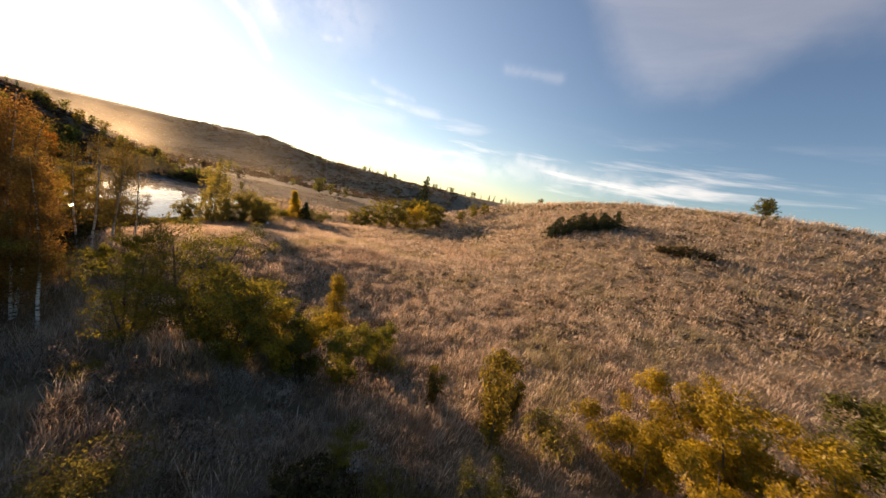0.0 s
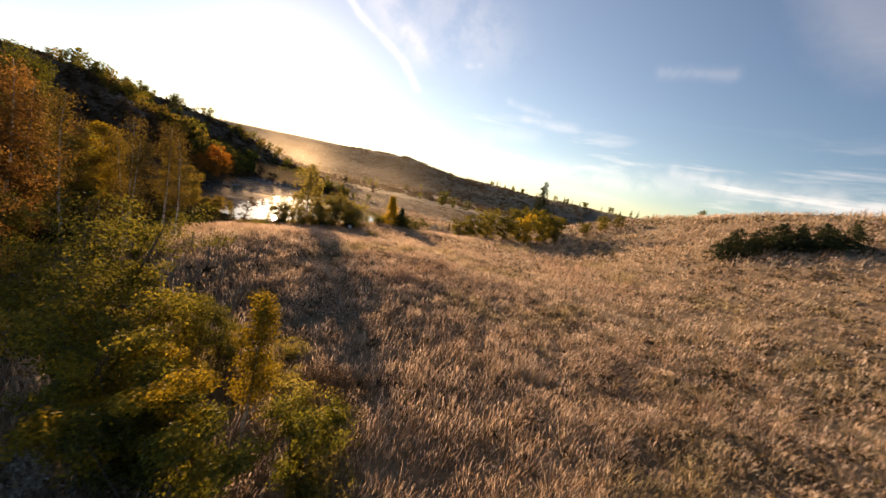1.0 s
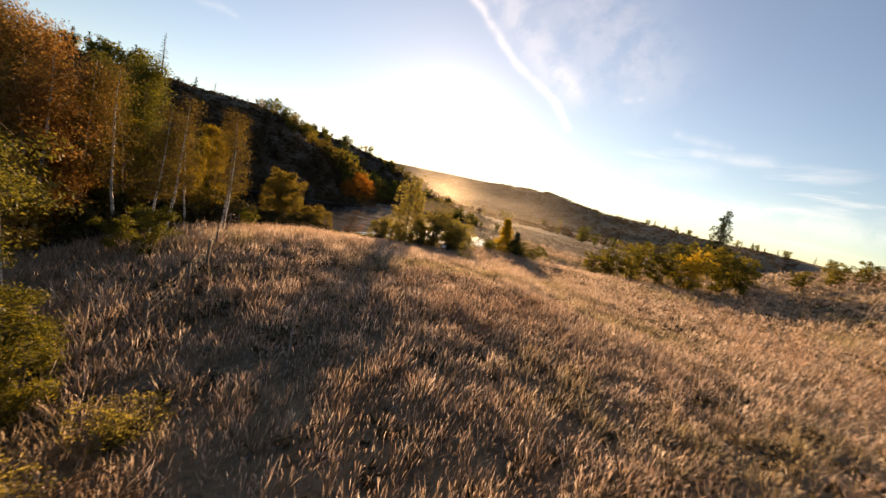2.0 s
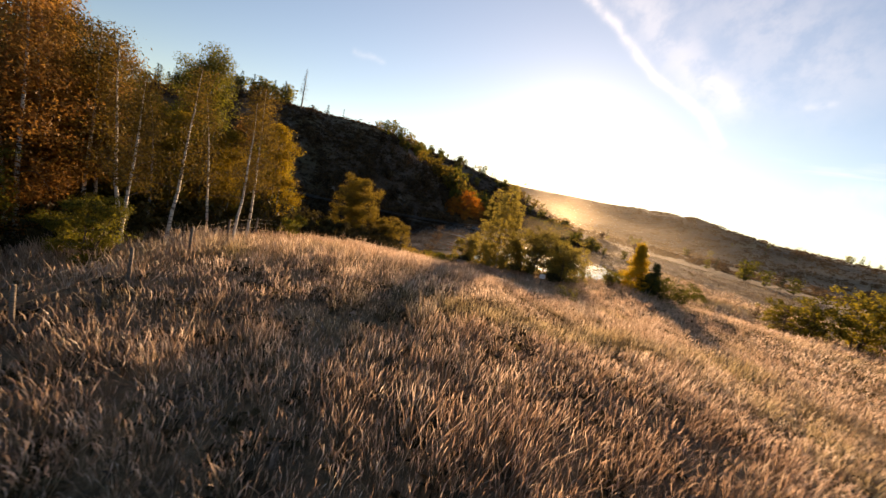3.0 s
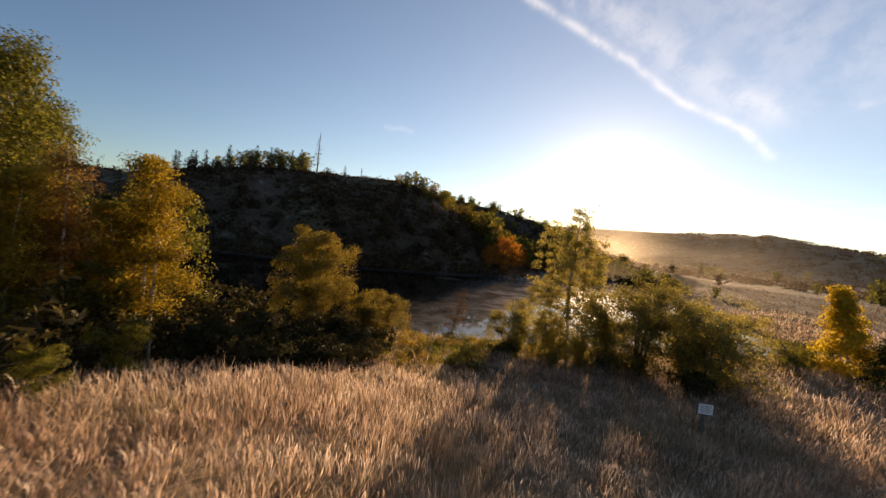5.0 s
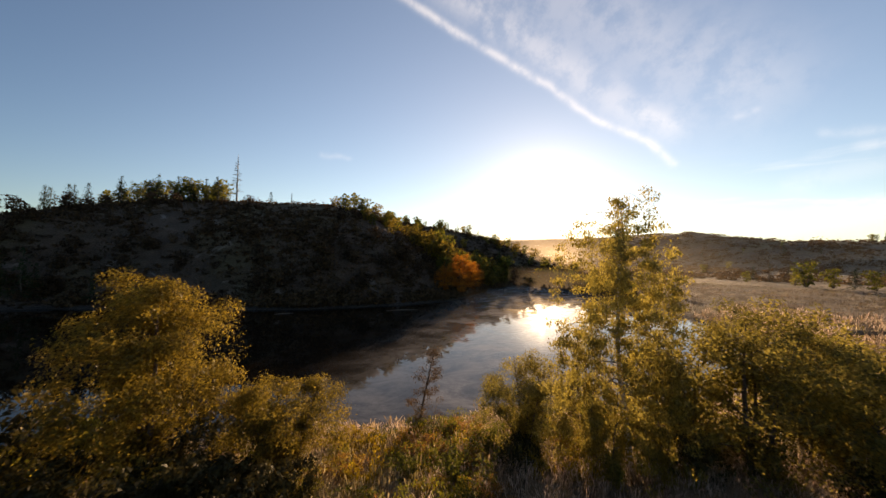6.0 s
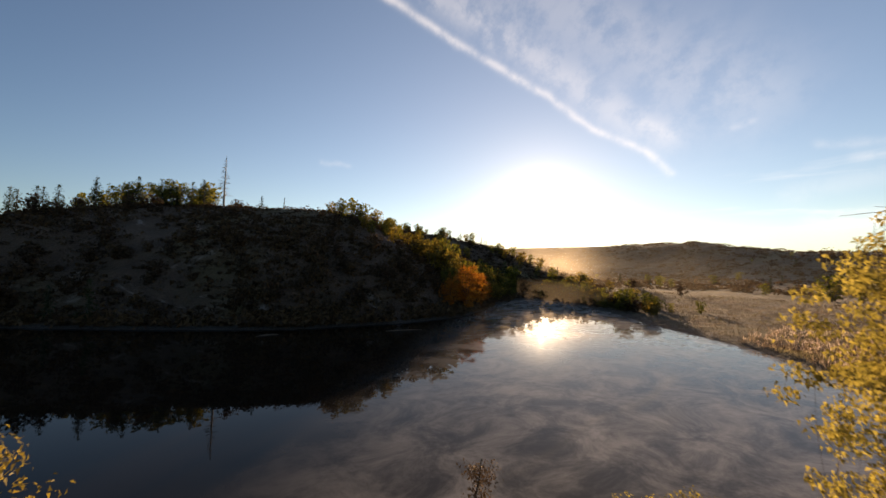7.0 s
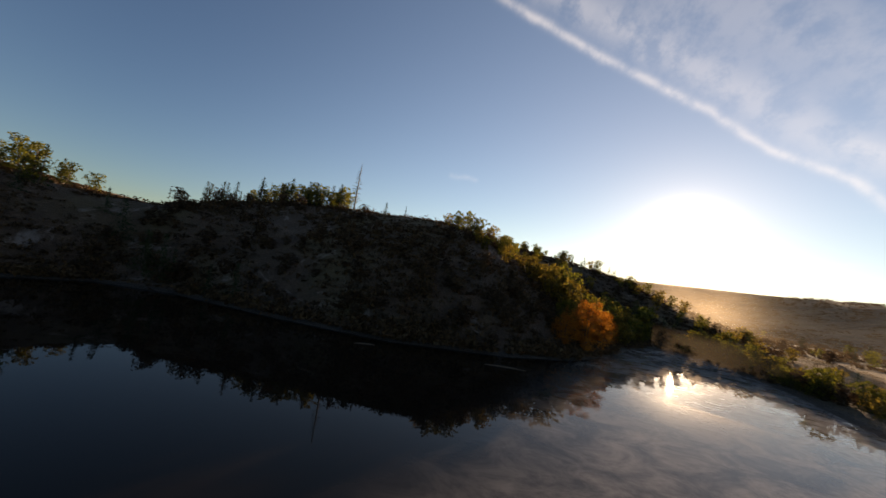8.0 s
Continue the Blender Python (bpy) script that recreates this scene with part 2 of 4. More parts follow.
def grass_build(k, tones, through_part):
    p = coords(k)
    rnd = k.node("ShaderNodeNewGeometry").outputs["Random Per Island"]
    patch, patch2 = k.noise(p, 0.22, 4, 0.6), k.noise(p, 0.9, 3, 0.6)
    f = k.math("ADD", k.math("MULTIPLY", rnd, 0.45), k.math("ADD", k.math("MULTIPLY", patch2, 0.35), k.math("MULTIPLY", patch, 0.25)))
    c = k.ramp(f, list(zip((0.22, 0.42, 0.6, 0.8), tones)))
    c = k.mix(k.remap(k.noise(p, 0.16, 4, 0.6), 0.52, 0.66, 0.0, 0.6), c, k.ramp(rnd, [(0.1, (0.17, 0.15, 0.05)), (0.9, (0.42, 0.35, 0.14))]))
    c = k.mix(k.remap(k.noise(k.vec("ADD", p, (40, 10, 0)), 0.12, 4, 0.6), 0.52, 0.66, 0.0, 0.5), c, k.ramp(rnd, [(0.1, (0.24, 0.13, 0.085)), (0.9, (0.48, 0.30, 0.20))]))
    c = k.mix(k.remap(k.noise(k.vec("ADD", p, (7, 90, 0)), 0.55, 4, 0.6), 0.46, 0.66, 0.0, 0.4), c, (0.12, 0.075, 0.045))
    return leafy(k, c, through_part, 0.04)


STEM = material("dry_grass_stems", lambda k: grass_build(k, ((0.082, 0.055, 0.032), (0.20, 0.141, 0.081), (0.365, 0.27, 0.165), (0.57, 0.46, 0.305)), 0.50))
PLUME = material("grass_plumes", lambda k: grass_build(k, ((0.24, 0.155, 0.106), (0.425, 0.288, 0.205), (0.65, 0.482, 0.366), (0.87, 0.735, 0.60)), 0.60))
FROST = material("frosted_stalks", lambda k: grass_build(k, ((0.24, 0.165, 0.115), (0.44, 0.32, 0.23), (0.64, 0.50, 0.38), (0.82, 0.69, 0.56)), 0.40))
SEDGE = material("marsh_sedge_blades", lambda k: grass_build(k, ((0.05, 0.033, 0.016), (0.10, 0.066, 0.031), (0.15, 0.10, 0.045), (0.22, 0.15, 0.07)), 0.3))
GROUND, WATER = material("dry_ground", ground_build), material("lake_water", water_build)
POST_WOOD = bark("post_wood", (0.20, 0.16, 0.12), (0.09, 0.07, 0.05), 5.0)
WIRE = material("fence_wire", lambda k: principled(k, (0.16, 0.14, 0.12), 0.6, Metallic=0.6))
PANEL_WHITE = material("sign_face", lambda k: principled(k, k.mix(k.remap(k.noise(coords(k), 9.0), 0.45, 0.7, 0.0, 0.3), (0.78, 0.78, 0.76), (0.5, 0.48, 0.44)), 0.5))
PANEL_GREY = material("sign_print", lambda k: principled(k, (0.16, 0.17, 0.18), 0.6))


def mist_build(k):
    """Thin fog put on a sheet: it thins out upwards and in torn gaps."""
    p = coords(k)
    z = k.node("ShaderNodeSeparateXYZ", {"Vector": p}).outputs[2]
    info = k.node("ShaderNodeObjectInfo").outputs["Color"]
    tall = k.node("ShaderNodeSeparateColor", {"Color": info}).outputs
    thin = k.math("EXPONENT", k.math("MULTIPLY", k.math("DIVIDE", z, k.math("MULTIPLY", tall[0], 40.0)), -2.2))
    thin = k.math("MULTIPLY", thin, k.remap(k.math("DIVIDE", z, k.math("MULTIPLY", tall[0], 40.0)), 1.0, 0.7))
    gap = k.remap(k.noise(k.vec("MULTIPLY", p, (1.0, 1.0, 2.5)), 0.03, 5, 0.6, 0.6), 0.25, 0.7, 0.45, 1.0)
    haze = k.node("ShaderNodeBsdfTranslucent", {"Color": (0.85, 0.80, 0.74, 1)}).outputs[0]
    # rough refraction imitates the glow of haze towards the sun
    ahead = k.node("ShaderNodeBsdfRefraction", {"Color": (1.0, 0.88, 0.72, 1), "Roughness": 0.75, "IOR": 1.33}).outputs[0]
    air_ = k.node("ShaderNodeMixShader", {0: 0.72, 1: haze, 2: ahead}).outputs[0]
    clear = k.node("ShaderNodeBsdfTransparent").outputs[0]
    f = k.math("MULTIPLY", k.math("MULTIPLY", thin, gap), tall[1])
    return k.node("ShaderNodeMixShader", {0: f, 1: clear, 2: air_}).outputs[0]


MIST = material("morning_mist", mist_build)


# ---- the land ----
SHORE = np.array([(-37.6, 42.5), (-35.6, 46), (-35.6, 49.5), (-31.0, 57), (-29.5, 67), (-28.5, 75), (-29.5, 80), (-35, 84), (-43, 92), (-52, 97), (-60.5, 101),
                  (-69, 107), (-77, 112.5), (-87, 117), (-95, 120), (-103, 119), (-105, 112), (-95, 97), (-86.5, 86), (-80.5, 76), (-78, 64),
                  (-79, 48), (-86, 32), (-95, 16), (-97, 4), (-85, -8), (-66, -8), (-48, 8), (-40, 28)], float)


def smooth(a, b, v):
    u = np.clip((v - a) / (b - a), 0, 1)
    return u * u * (3 - 2 * u)


def shore_distance(x, y):
    """Metres from the lake's edge, negative on the water."""
    best, inside = np.full(x.shape, 1e9), np.zeros(x.shape, bool)
    for (ax, ay), (bx, by) in zip(SHORE, np.roll(SHORE, -1, 0)):
        u = np.clip(((x - ax) * (bx - ax) + (y - ay) * (by - ay)) / ((bx - ax) ** 2 + (by - ay) ** 2), 0, 1)
        best = np.minimum(best, np.hypot(x - ax - u * (bx - ax), y - ay - u * (by - ay)))
        if by != ay:
            inside ^= ((ay > y) != (by > y)) & (x < (bx - ax) * (y - ay) / (by - ay) + ax)
    return np.where(inside, -best, best)


def bump(x, y, cx, cy, r):
    return np.exp(-((x - cx) ** 2 + (y - cy) ** 2) / (2 * r * r))


def land(x, y):
    """Height of the ground: a meadow that rises to one side, a valley floor, a steep hill over the water and a far ridge."""
    x, y = np.asarray(x, float), np.asarray(y, float)
    d = shore_distance(x, y)
    meadow = 1.0 + 0.085 * np.clip(x, -60, 90) + 0.055 * np.clip(y, -40, 130) + 9.4 * bump(x, y, 60, 52, 24) + 5.0 * bump(x, y, 38, 112, 22)
    meadow = meadow + 1.9 * bump(x, y, -21, 29, 8) + 1.1 * bump(x, y, -10, 36, 8) + 2.3 * bump(x, y, 22, 54, 8) + 3.5 * bump(x, y, 38, 78, 14) + 0.7 * bump(x, y, 30, 40, 8) - 1.7 * bump(x, y, 11, 58, 13) - 2.0 * bump(x, y, -3, 80, 11)
    meadow = np.maximum(meadow, 0.9)
    meadow = meadow - 2.1 * bump(x, y, -19, 76, 7.5)
    # flat marsh beyond the meadow
    valley = smooth(-4, 20, y - 80 - 0.6 * (x + 20))
    z = meadow * (1 - valley) + (0.45 + 0.012 * np.clip(np.hypot(x + 27, y - 40) - 95, 0, 400)) * valley
    # the hill across the water
    west = smooth(-56, -70, x + 0.25 * np.clip(y - 60, 0, 200)) * smooth(175, 150, y)
    top = np.interp(y, [-60, -25, -8, 2, 10, 26, 46, 62, 77, 96, 112, 130, 200], [20, 15.6, 13.4, 13.6, 16.3, 20.8, 20.8, 20.6, 18.8, 13.0, 6.0, 3.0, 3.0])
    rise = np.clip(smooth(-0.1, 1.0, d / np.interp(y, [5, 30], [18, 35])), 0, 1) * 0.75 + smooth(0, 14, d) * 0.25
    z = z * (1 - west) + west * (top * rise + 0.2)
    # the far ridge, round the head of the lake
    r, az = np.hypot(x + 27, y - 40), np.degrees(np.arctan2(y - 40, x + 27))
    crest = np.interp(az, [40, 60, 80, 90, 98, 104, 108, 113, 118, 125, 133, 141, 150, 170], [360, 350, 340, 332, 330, 350, 380, 430, 480, 540, 580, 575, 565, 560])
    high = np.interp(az, [40, 60, 80, 90, 98, 104, 108, 113, 118, 125, 133, 141, 150, 170], [20, 19, 19, 20, 23.0, 25.0, 30.0, 39.4, 42, 44.4, 44.2, 41.8, 40.5, 40.5])
    north = (0.4 * smooth(0.45, 1.0, r / crest) + 0.6 * smooth(0.7, 1.0, r / crest)) * high * smooth(20, 60, az)
    z = np.maximum(z, north)
    # the hill runs on behind its shoulder and falls away towards the head of the lake
    r2, az2 = np.hypot(x + 29, y - 41.5), np.degrees(np.arctan2(y - 41.5, x + 29))
    foot = np.interp(az2, [122, 130, 137, 140, 145, 150, 157, 165], [96, 104, 110, 112, 106, 88, 64, 56])
    back = np.interp(az2, [120, 128, 132, 136, 140, 142, 145, 148, 152, 158, 164, 170], [0.0, 4.5, 8.5, 13.0, 17.0, 18.3, 19.8, 21.4, 23.2, 24.4, 21.0, 15.0])
    z = np.maximum(z, back * smooth(0.0, 1.0, (r2 - foot) / (150 - foot)) * (az2 > 120) * (az2 < 170) * smooth(330, 220, r2))
    far = np.hypot(x, y - 40)
    z = np.maximum(z, smooth(300, 480, far) * 12)
    z = z * smooth(-1.0, 6.5, d) + 0.25 * smooth(-0.3, 0.5, d) - 2.5 * smooth(0.2, -4, d)
    # a long narrow pool in the marsh
    u, v = (x + 27.5) * 0.29 + (y - 97) * 0.957, (x + 27.5) * 0.957 - (y - 97) * 0.29
    return z - 1.6 * smooth(1.25, 0.8, np.hypot(u / 9.0, v / 2.6))


# ---- building blocks ----
def raw_mesh(name, verts, polys, mat, parent=None, label="", smooth_shade=False, second=None, slots=None):
    """A mesh from arrays: verts (n, 3), polys (m, 3 or 4); slots picks the second material face by face."""
    me = bpy.data.meshes.new(name)
    n, k = polys.shape
    me.vertices.add(len(verts))
    me.vertices.foreach_set("co", np.asarray(verts, np.float32).ravel())
    me.loops.add(n * k)
    me.loops.foreach_set("vertex_index", np.asarray(polys, np.int32).ravel())
    me.polygons.add(n)
    me.polygons.foreach_set("loop_start", np.arange(0, n * k, k, dtype=np.int32))
    if smooth_shade:
        me.polygons.foreach_set("use_smooth", np.ones(n, bool))
    me.materials.append(mat)
    if second:
        me.materials.append(second)
        me.polygons.foreach_set("material_index", np.asarray(slots, np.int32))
    me.update(calc_edges=True)
    ob = new(name, me)
    ob.parent = parent
    return tagged(ob, label)


def tubes(paths, sides=5):
    """Tapered tubes along lists of (point, radius)."""
    verts, polys = [], []
    for path in paths:
        pts = np.array([p for p, _ in path], float)
        rad = np.array([r for _, r in path], float)
        way_ = np.gradient(pts, axis=0)
        way_ /= np.linalg.norm(way_, axis=1)[:, None] + 1e-9
        ref = np.array([0.0, 0.0, 1.0]) if abs(way_[0][2]) < 0.8 else np.array([1.0, 0.0, 0.0])
        u = np.cross(way_, ref)
        u /= np.linalg.norm(u, axis=1)[:, None] + 1e-9
        v = np.cross(way_, u)
        base = len(verts)
        for i in range(len(pts)):
            for s in range(sides):
                a = 2 * math.pi * s / sides
                verts.append(pts[i] + rad[i] * (math.cos(a) * u[i] + math.sin(a) * v[i]))
        for i in range(len(pts) - 1):
            for s in range(sides):
                a, b = base + i * sides + s, base + i * sides + (s + 1) % sides
                polys.append((a, b, b + sides, a + sides))
    return np.array(verts), np.array(polys)


def leaves(centres, size, rng, hang=0.0, slim=0.6, facing=None):
    """Small pointed leaves, each turned its own way, or more or less facing a given way."""
    n = len(centres)
    a = rng.normal(size=(n, 3))
    a[:, 2] -= hang
    side = rng.normal(size=(n, 3))
    if facing is not None:
        face = facing + rng.normal(scale=0.45, size=(n, 3))
        face /= np.linalg.norm(face, axis=1)[:, None] + 1e-9
        a -= face * (a * face).sum(1)[:, None]
        side = face
    a /= np.linalg.norm(a, axis=1)[:, None] + 1e-9
    b = np.cross(a, side)
    b /= np.linalg.norm(b, axis=1)[:, None] + 1e-9
    s = (size * rng.uniform(0.65, 1.35, n))[:, None]
    verts = np.stack([centres - a * s * 0.55 - b * s * 0.55 * slim, centres - a * s * 0.4 + b * s * 0.6 * slim, centres + a * s * 0.75], 1).reshape(-1, 3)
    return verts, np.arange(3 * n).reshape(n, 3)


def bent(start, way_, length, n, rng, droop=0.0, wobble=0.08):
    pts, p, d = [np.array(start, float)], np.array(start, float), np.array(way_, float)
    for _ in range(n):
        d = d / np.linalg.norm(d) + rng.normal(scale=wobble, size=3) + np.array([0, 0, -droop])
        d /= np.linalg.norm(d)
        p = p + d * length / n
        pts.append(p)
    return np.array(pts)


def tree(name, h, seed, kind, leaf, bark_mat, count, leaf_size, label, category="tree", spread=0.28, lean=0.0, twigs=True, radius=0.0, low=None):
    """A tree with a tapered trunk, limbs and a crown of single leaves, its foot at the origin."""
    rng = np.random.default_rng(seed)
    root = new(name)
    tagged(root, label, category)
    trunks, limbs, spots = [], [], []
    stems = {"bush": 7, "shrub": 4, "round": 4}.get(kind, 2 if kind == "birch2" else 1)
    for s in range(stems):
        turn = rng.uniform(0, 2 * math.pi)
        slant = {"bush": 0.75, "shrub": 0.45, "round": 0.22, "birch2": 0.10}.get(kind, 0.02) * rng.uniform(0.5, 1.2)
        d0 = np.array([math.cos(turn) * slant + lean, math.sin(turn) * slant, 1.0])
        tall = h * rng.uniform(0.72, 0.98) if stems > 1 else h * (0.86 if kind == "weep" else 0.97)
        trunk = bent((0.1 * math.cos(turn) * (stems > 1), 0.1 * math.sin(turn) * (stems > 1), -0.25), d0, (tall + 0.25) * math.sqrt(1 + slant ** 2), 9, rng, 0.0, 0.045)
        r0 = {"bush": 0.008, "shrub": 0.009, "birch": 0.0085, "birch2": 0.008, "weep": 0.011}.get(kind, 0.0125) * h + 0.015
        trunks.append([(p, r0 * (1 - i / 9.6) ** 0.9 + 0.004) for i, p in enumerate(trunk)])
        low_ = {"bush": 0.04, "shrub": 0.10, "round": 0.08, "birch": 0.38, "birch2": 0.32, "weep": 0.22, "sparse": 0.2}.get(kind, 0.25) if low is None else low
        nb = {"bush": 9, "shrub": 8, "round": 12, "sparse": 22, "birch": 34, "birch2": 26}.get(kind, 26)
        for i in range(nb):
            u = low_ + (0.985 - low_) * (i + rng.uniform(0, 1)) / nb
            j = u * 9
            a, b = trunk[int(j)], trunk[min(int(j) + 1, 9)]
            foot = a + (b - a) * (j - int(j))
            shape = {"bush": 0.9, "shrub": 0.7 + 0.3 * math.sin(math.pi * u), "round": 0.45 + 0.75 * math.sin(math.pi * min(1, u * 0.95)) ** 0.6,
                     "sparse": 0.95 * (1 - u) + 0.3, "cone": 1.2 * (1 - u) ** 1.15 + 0.06, "weep": 0.5 + 0.55 * math.sin(math.pi * min(1, u * 0.95)) ** 0.5, "birch": 0.25 + 0.85 * (1 - u) ** 0.6, "birch2": 0.25 + 0.85 * (1 - u) ** 0.6}.get(kind, 0.35 + 0.8 * math.sin(math.pi * min(1, 0.08 + u * 0.93)) ** 0.7)
            length = h * spread * shape * rng.uniform(0.6, 1.15)
            az = i * 2.4 + rng.uniform(-0.5, 0.5)
            up = {"weep": 0.5, "sparse": 0.35, "cone": 0.4}.get(kind, 0.75) * rng.uniform(0.5, 1.3)
            if kind == "weep" and u > 0.7:
                up *= 2.2
            limb = bent(foot, (math.cos(az), math.sin(az), up), length, 5, rng, {"weep": 0.22, "birch": 0.10, "birch2": 0.10}.get(kind, 0.03), 0.14)
            rb = 0.35 * r0 * (1 - u) + 0.006
            if twigs or i % 2 == 0:
                limbs.append([(p, rb * (1 - q / 6.0)) for q, p in enumerate(limb)][::1 if twigs else 2])
            for q in (2, 3, 4):
                tw = bent(limb[q], (rng.normal(), rng.normal(), 0.3), length * 0.45, 3, rng, 0.1, 0.2)
                if twigs:
                    limbs.append([(p, 0.005 * (1 - z / 4.0) + 0.0015) for z, p in enumerate(tw)])
                if kind != "weep":
                    spots.extend([tw[1], tw[2], tw[3]])
            spots.extend([limb[3], limb[5]] if kind == "weep" else [limb[2], limb[3], limb[4], limb[5], limb[5]])
            if kind == "weep":
                for q in (1, 2, 3, 3, 4, 4, 5, 5, 5):
                    st = bent(limb[q] + rng.normal(scale=0.1, size=3), (rng.normal(scale=0.25), rng.normal(scale=0.25), -1.0), min(h * 0.36, max(0.3, limb[q][2] * 0.85)) * rng.uniform(0.45, 1.2), 5, rng, 0.3, 0.07)
                    limbs.append([(p, 0.003) for p in st])
                    spots.extend(list(st[1:]) + list(st[1:]))
    if kind == "weep":
        spots.extend([trunks[0][-1][0] + rng.normal(scale=0.3, size=3) for _ in range(14)] + [trunks[0][-2][0] + rng.normal(scale=0.45, size=3) for _ in range(20)])
    spots = np.array(spots)
    # the whole tree is drawn in or out to its height and its crown's radius
    scatter = {"weep": 0.008, "birch": 0.030, "birch2": 0.030, "sparse": 0.02, "cone": 0.042, "bush": 0.034, "shrub": 0.038}.get(kind, 0.027) * h + 0.04
    wide = (radius - 1.2 * scatter) / np.quantile(np.hypot(spots[:, 0], spots[:, 1]), 0.975) if radius else 1.0
    fit = np.array([wide, wide, (h - scatter) / np.quantile(spots[:, 2], 0.998 if kind == "weep" else 1.0)])
    spots = spots * fit
    top_z = 0.42 * h
    lobes = rng.uniform(0, 6.28, 3)

    def dome(p):
        """Draws a point into a rounded, slightly lobed crown."""
        if not radius or kind not in ("round", "bush"):
            return p
        az = math.atan2(p[1], p[0])
        e = math.hypot(math.hypot(p[0], p[1]) / radius, max(p[2] - top_z, 0.0) / (h - top_z))
        e *= 1.0 + 0.11 * math.sin(2 * az + 3.0 * p[2] / h + lobes[0]) + 0.09 * math.sin(3 * az + 6.0 * p[2] / h + lobes[1]) + 0.06 * math.sin(5 * az - 9.0 * p[2] / h + lobes[2])
        return p if e < 1 else np.array([p[0] / e, p[1] / e, p[2] if p[2] < top_z else top_z + (p[2] - top_z) / e])

    if radius and kind in ("round", "bush"):
        for _ in range(420 if kind == "bush" else 220):
            a_, u_ = rng.uniform(0, 6.28), rng.uniform(0.06 if kind == "bush" else 0.2, 0.92)
            spots = np.vstack([spots, dome(np.array([math.cos(a_) * radius * 1.3, math.sin(a_) * radius * 1.3, u_ * h]))[None]])
    spots = np.array([dome(p) for p in spots])
    trunks = [[(dome(p * fit) if i else p * fit, r) for i, (p, r) in enumerate(path)] for path in trunks]
    limbs = [[(dome(p * fit), r) for p, r in path] for path in limbs]
    v, f = tubes(trunks, 7 if twigs else 4)
    wood = raw_mesh("stem" if stems > 2 else "trunk", v, f, bark_mat, root, smooth_shade=True)
    if stems > 2:
        tagged(wood, kind="stuff")
    v, f = tubes(limbs, 3)
    tagged(raw_mesh("branchwork", v, f, bark_mat if kind not in ("birch", "birch2", "weep") else BROWN_BARK, root), kind="stuff")
    if count:
        # leaves gather in clumps round the twigs, with gaps between them
        clumps = {"weep": len(spots), "birch": 200, "birch2": 320, "round": 520, "sparse": 120, "bush": 640, "shrub": 190, "cone": 420}.get(kind, 150)
        heart = spots[rng.choice(len(spots), min(clumps, len(spots)), replace=False)]
        weight = rng.gamma(1.6, 1.0, len(heart))
        pick = rng.choice(len(heart), count, p=weight / weight.sum())
        off = rng.normal(size=(count, 3))
        off *= (rng.random(count)[:, None] ** 0.4) / (np.linalg.norm(off, axis=1)[:, None] + 1e-9) * 1.9
        c = heart[pick] + off * scatter * np.array([1.15, 1.15, 0.8])
        axis = np.array([0, 0, h * 0.5])
        out = off + 0.9 * (c - axis) / (np.linalg.norm(c - axis, axis=1)[:, None] + 1e-9) + np.array([0, 0, 0.25])
        keep = c[:, 2] > 0.03
        c, out = c[keep], out[keep] / (np.linalg.norm(out[keep], axis=1)[:, None] + 1e-9)
        v, f = leaves(c, leaf_size, rng, 2.0 if kind == "weep" else 0.3, 0.6, None if kind == "weep" else out)
        tagged(raw_mesh("crown", v, f, leaf, root), kind="stuff")
    return root


def conifer(name, h, seed, label, wide=0.22, count=1400, dead=False, tint="needle", category="tree"):
    """A spruce or pine: whorls of drooping boughs set with needle sprays; dead ones keep bare boughs."""
    rng = np.random.default_rng(seed)
    root = new(name)
    tagged(root, label, category)
    trunk = bent((0, 0, -0.2), (0, 0, 1), h + 0.2, 10, rng, 0, 0.012)
    r0 = (0.019 if dead else 0.014) * h + 0.01
    raw = [[(p, r0 * (1 - i / 10.4) + 0.004) for i, p in enumerate(trunk)]]
    v, f = tubes(raw, 7)
    raw_mesh("trunk", v, f, GREY_BARK if dead else BROWN_BARK, root, smooth_shade=True)
    boughs, spots = [], []
    whorls = int(10 + h * 1.6)
    for i in range(whorls):
        u = (0.08 if not dead else 0.22) + (0.90 if not dead else 0.74) * i / whorls
        z = u * h
        for b in range(4 if dead or count < 700 else 6):
            if dead and rng.random() < 0.25:
                continue
            az = rng.uniform(0, 2 * math.pi)
            length = h * wide * ((1 - u) ** 0.85 + 0.05) * rng.uniform(0.6, 1.15)
            bough = bent((0, 0, z), (math.cos(az), math.sin(az), 0.05 if not dead else 0.15), length, 4, rng, 0.10 if not dead else 0.04, 0.06)
            boughs.append([(p, 0.010 * (1 - q / 5) * (0.4 + h * 0.06) + (0.034 if dead else 0.003)) for q, p in enumerate(bough)][::2 if count < 700 else 1])
            for q in np.linspace(0.15, 1, max(3, int(length * 9))):
                j = q * 4
                a, c = bough[int(min(j, 3))], bough[int(min(j, 3)) + 1]
                spots.append(a + (c - a) * (j - int(min(j, 3))))
    v, f = tubes(boughs, 3)
    tagged(raw_mesh("branchwork", v, f, GREY_BARK if dead else BROWN_BARK, root), kind="stuff")
    if not dead:
        spots = np.array(spots)
        c = spots[rng.integers(0, len(spots), count)] + rng.normal(scale=0.012 * h + 0.02, size=(count, 3))
        v, f = leaves(c, 0.02 * h + 0.11, rng, 0.9, 0.32)
        tagged(raw_mesh("crown", v, f, LEAF[tint], root), kind="stuff")
    return root


def ground_z(x, y):
    return float(land(np.array([x]), np.array([y]))[0])


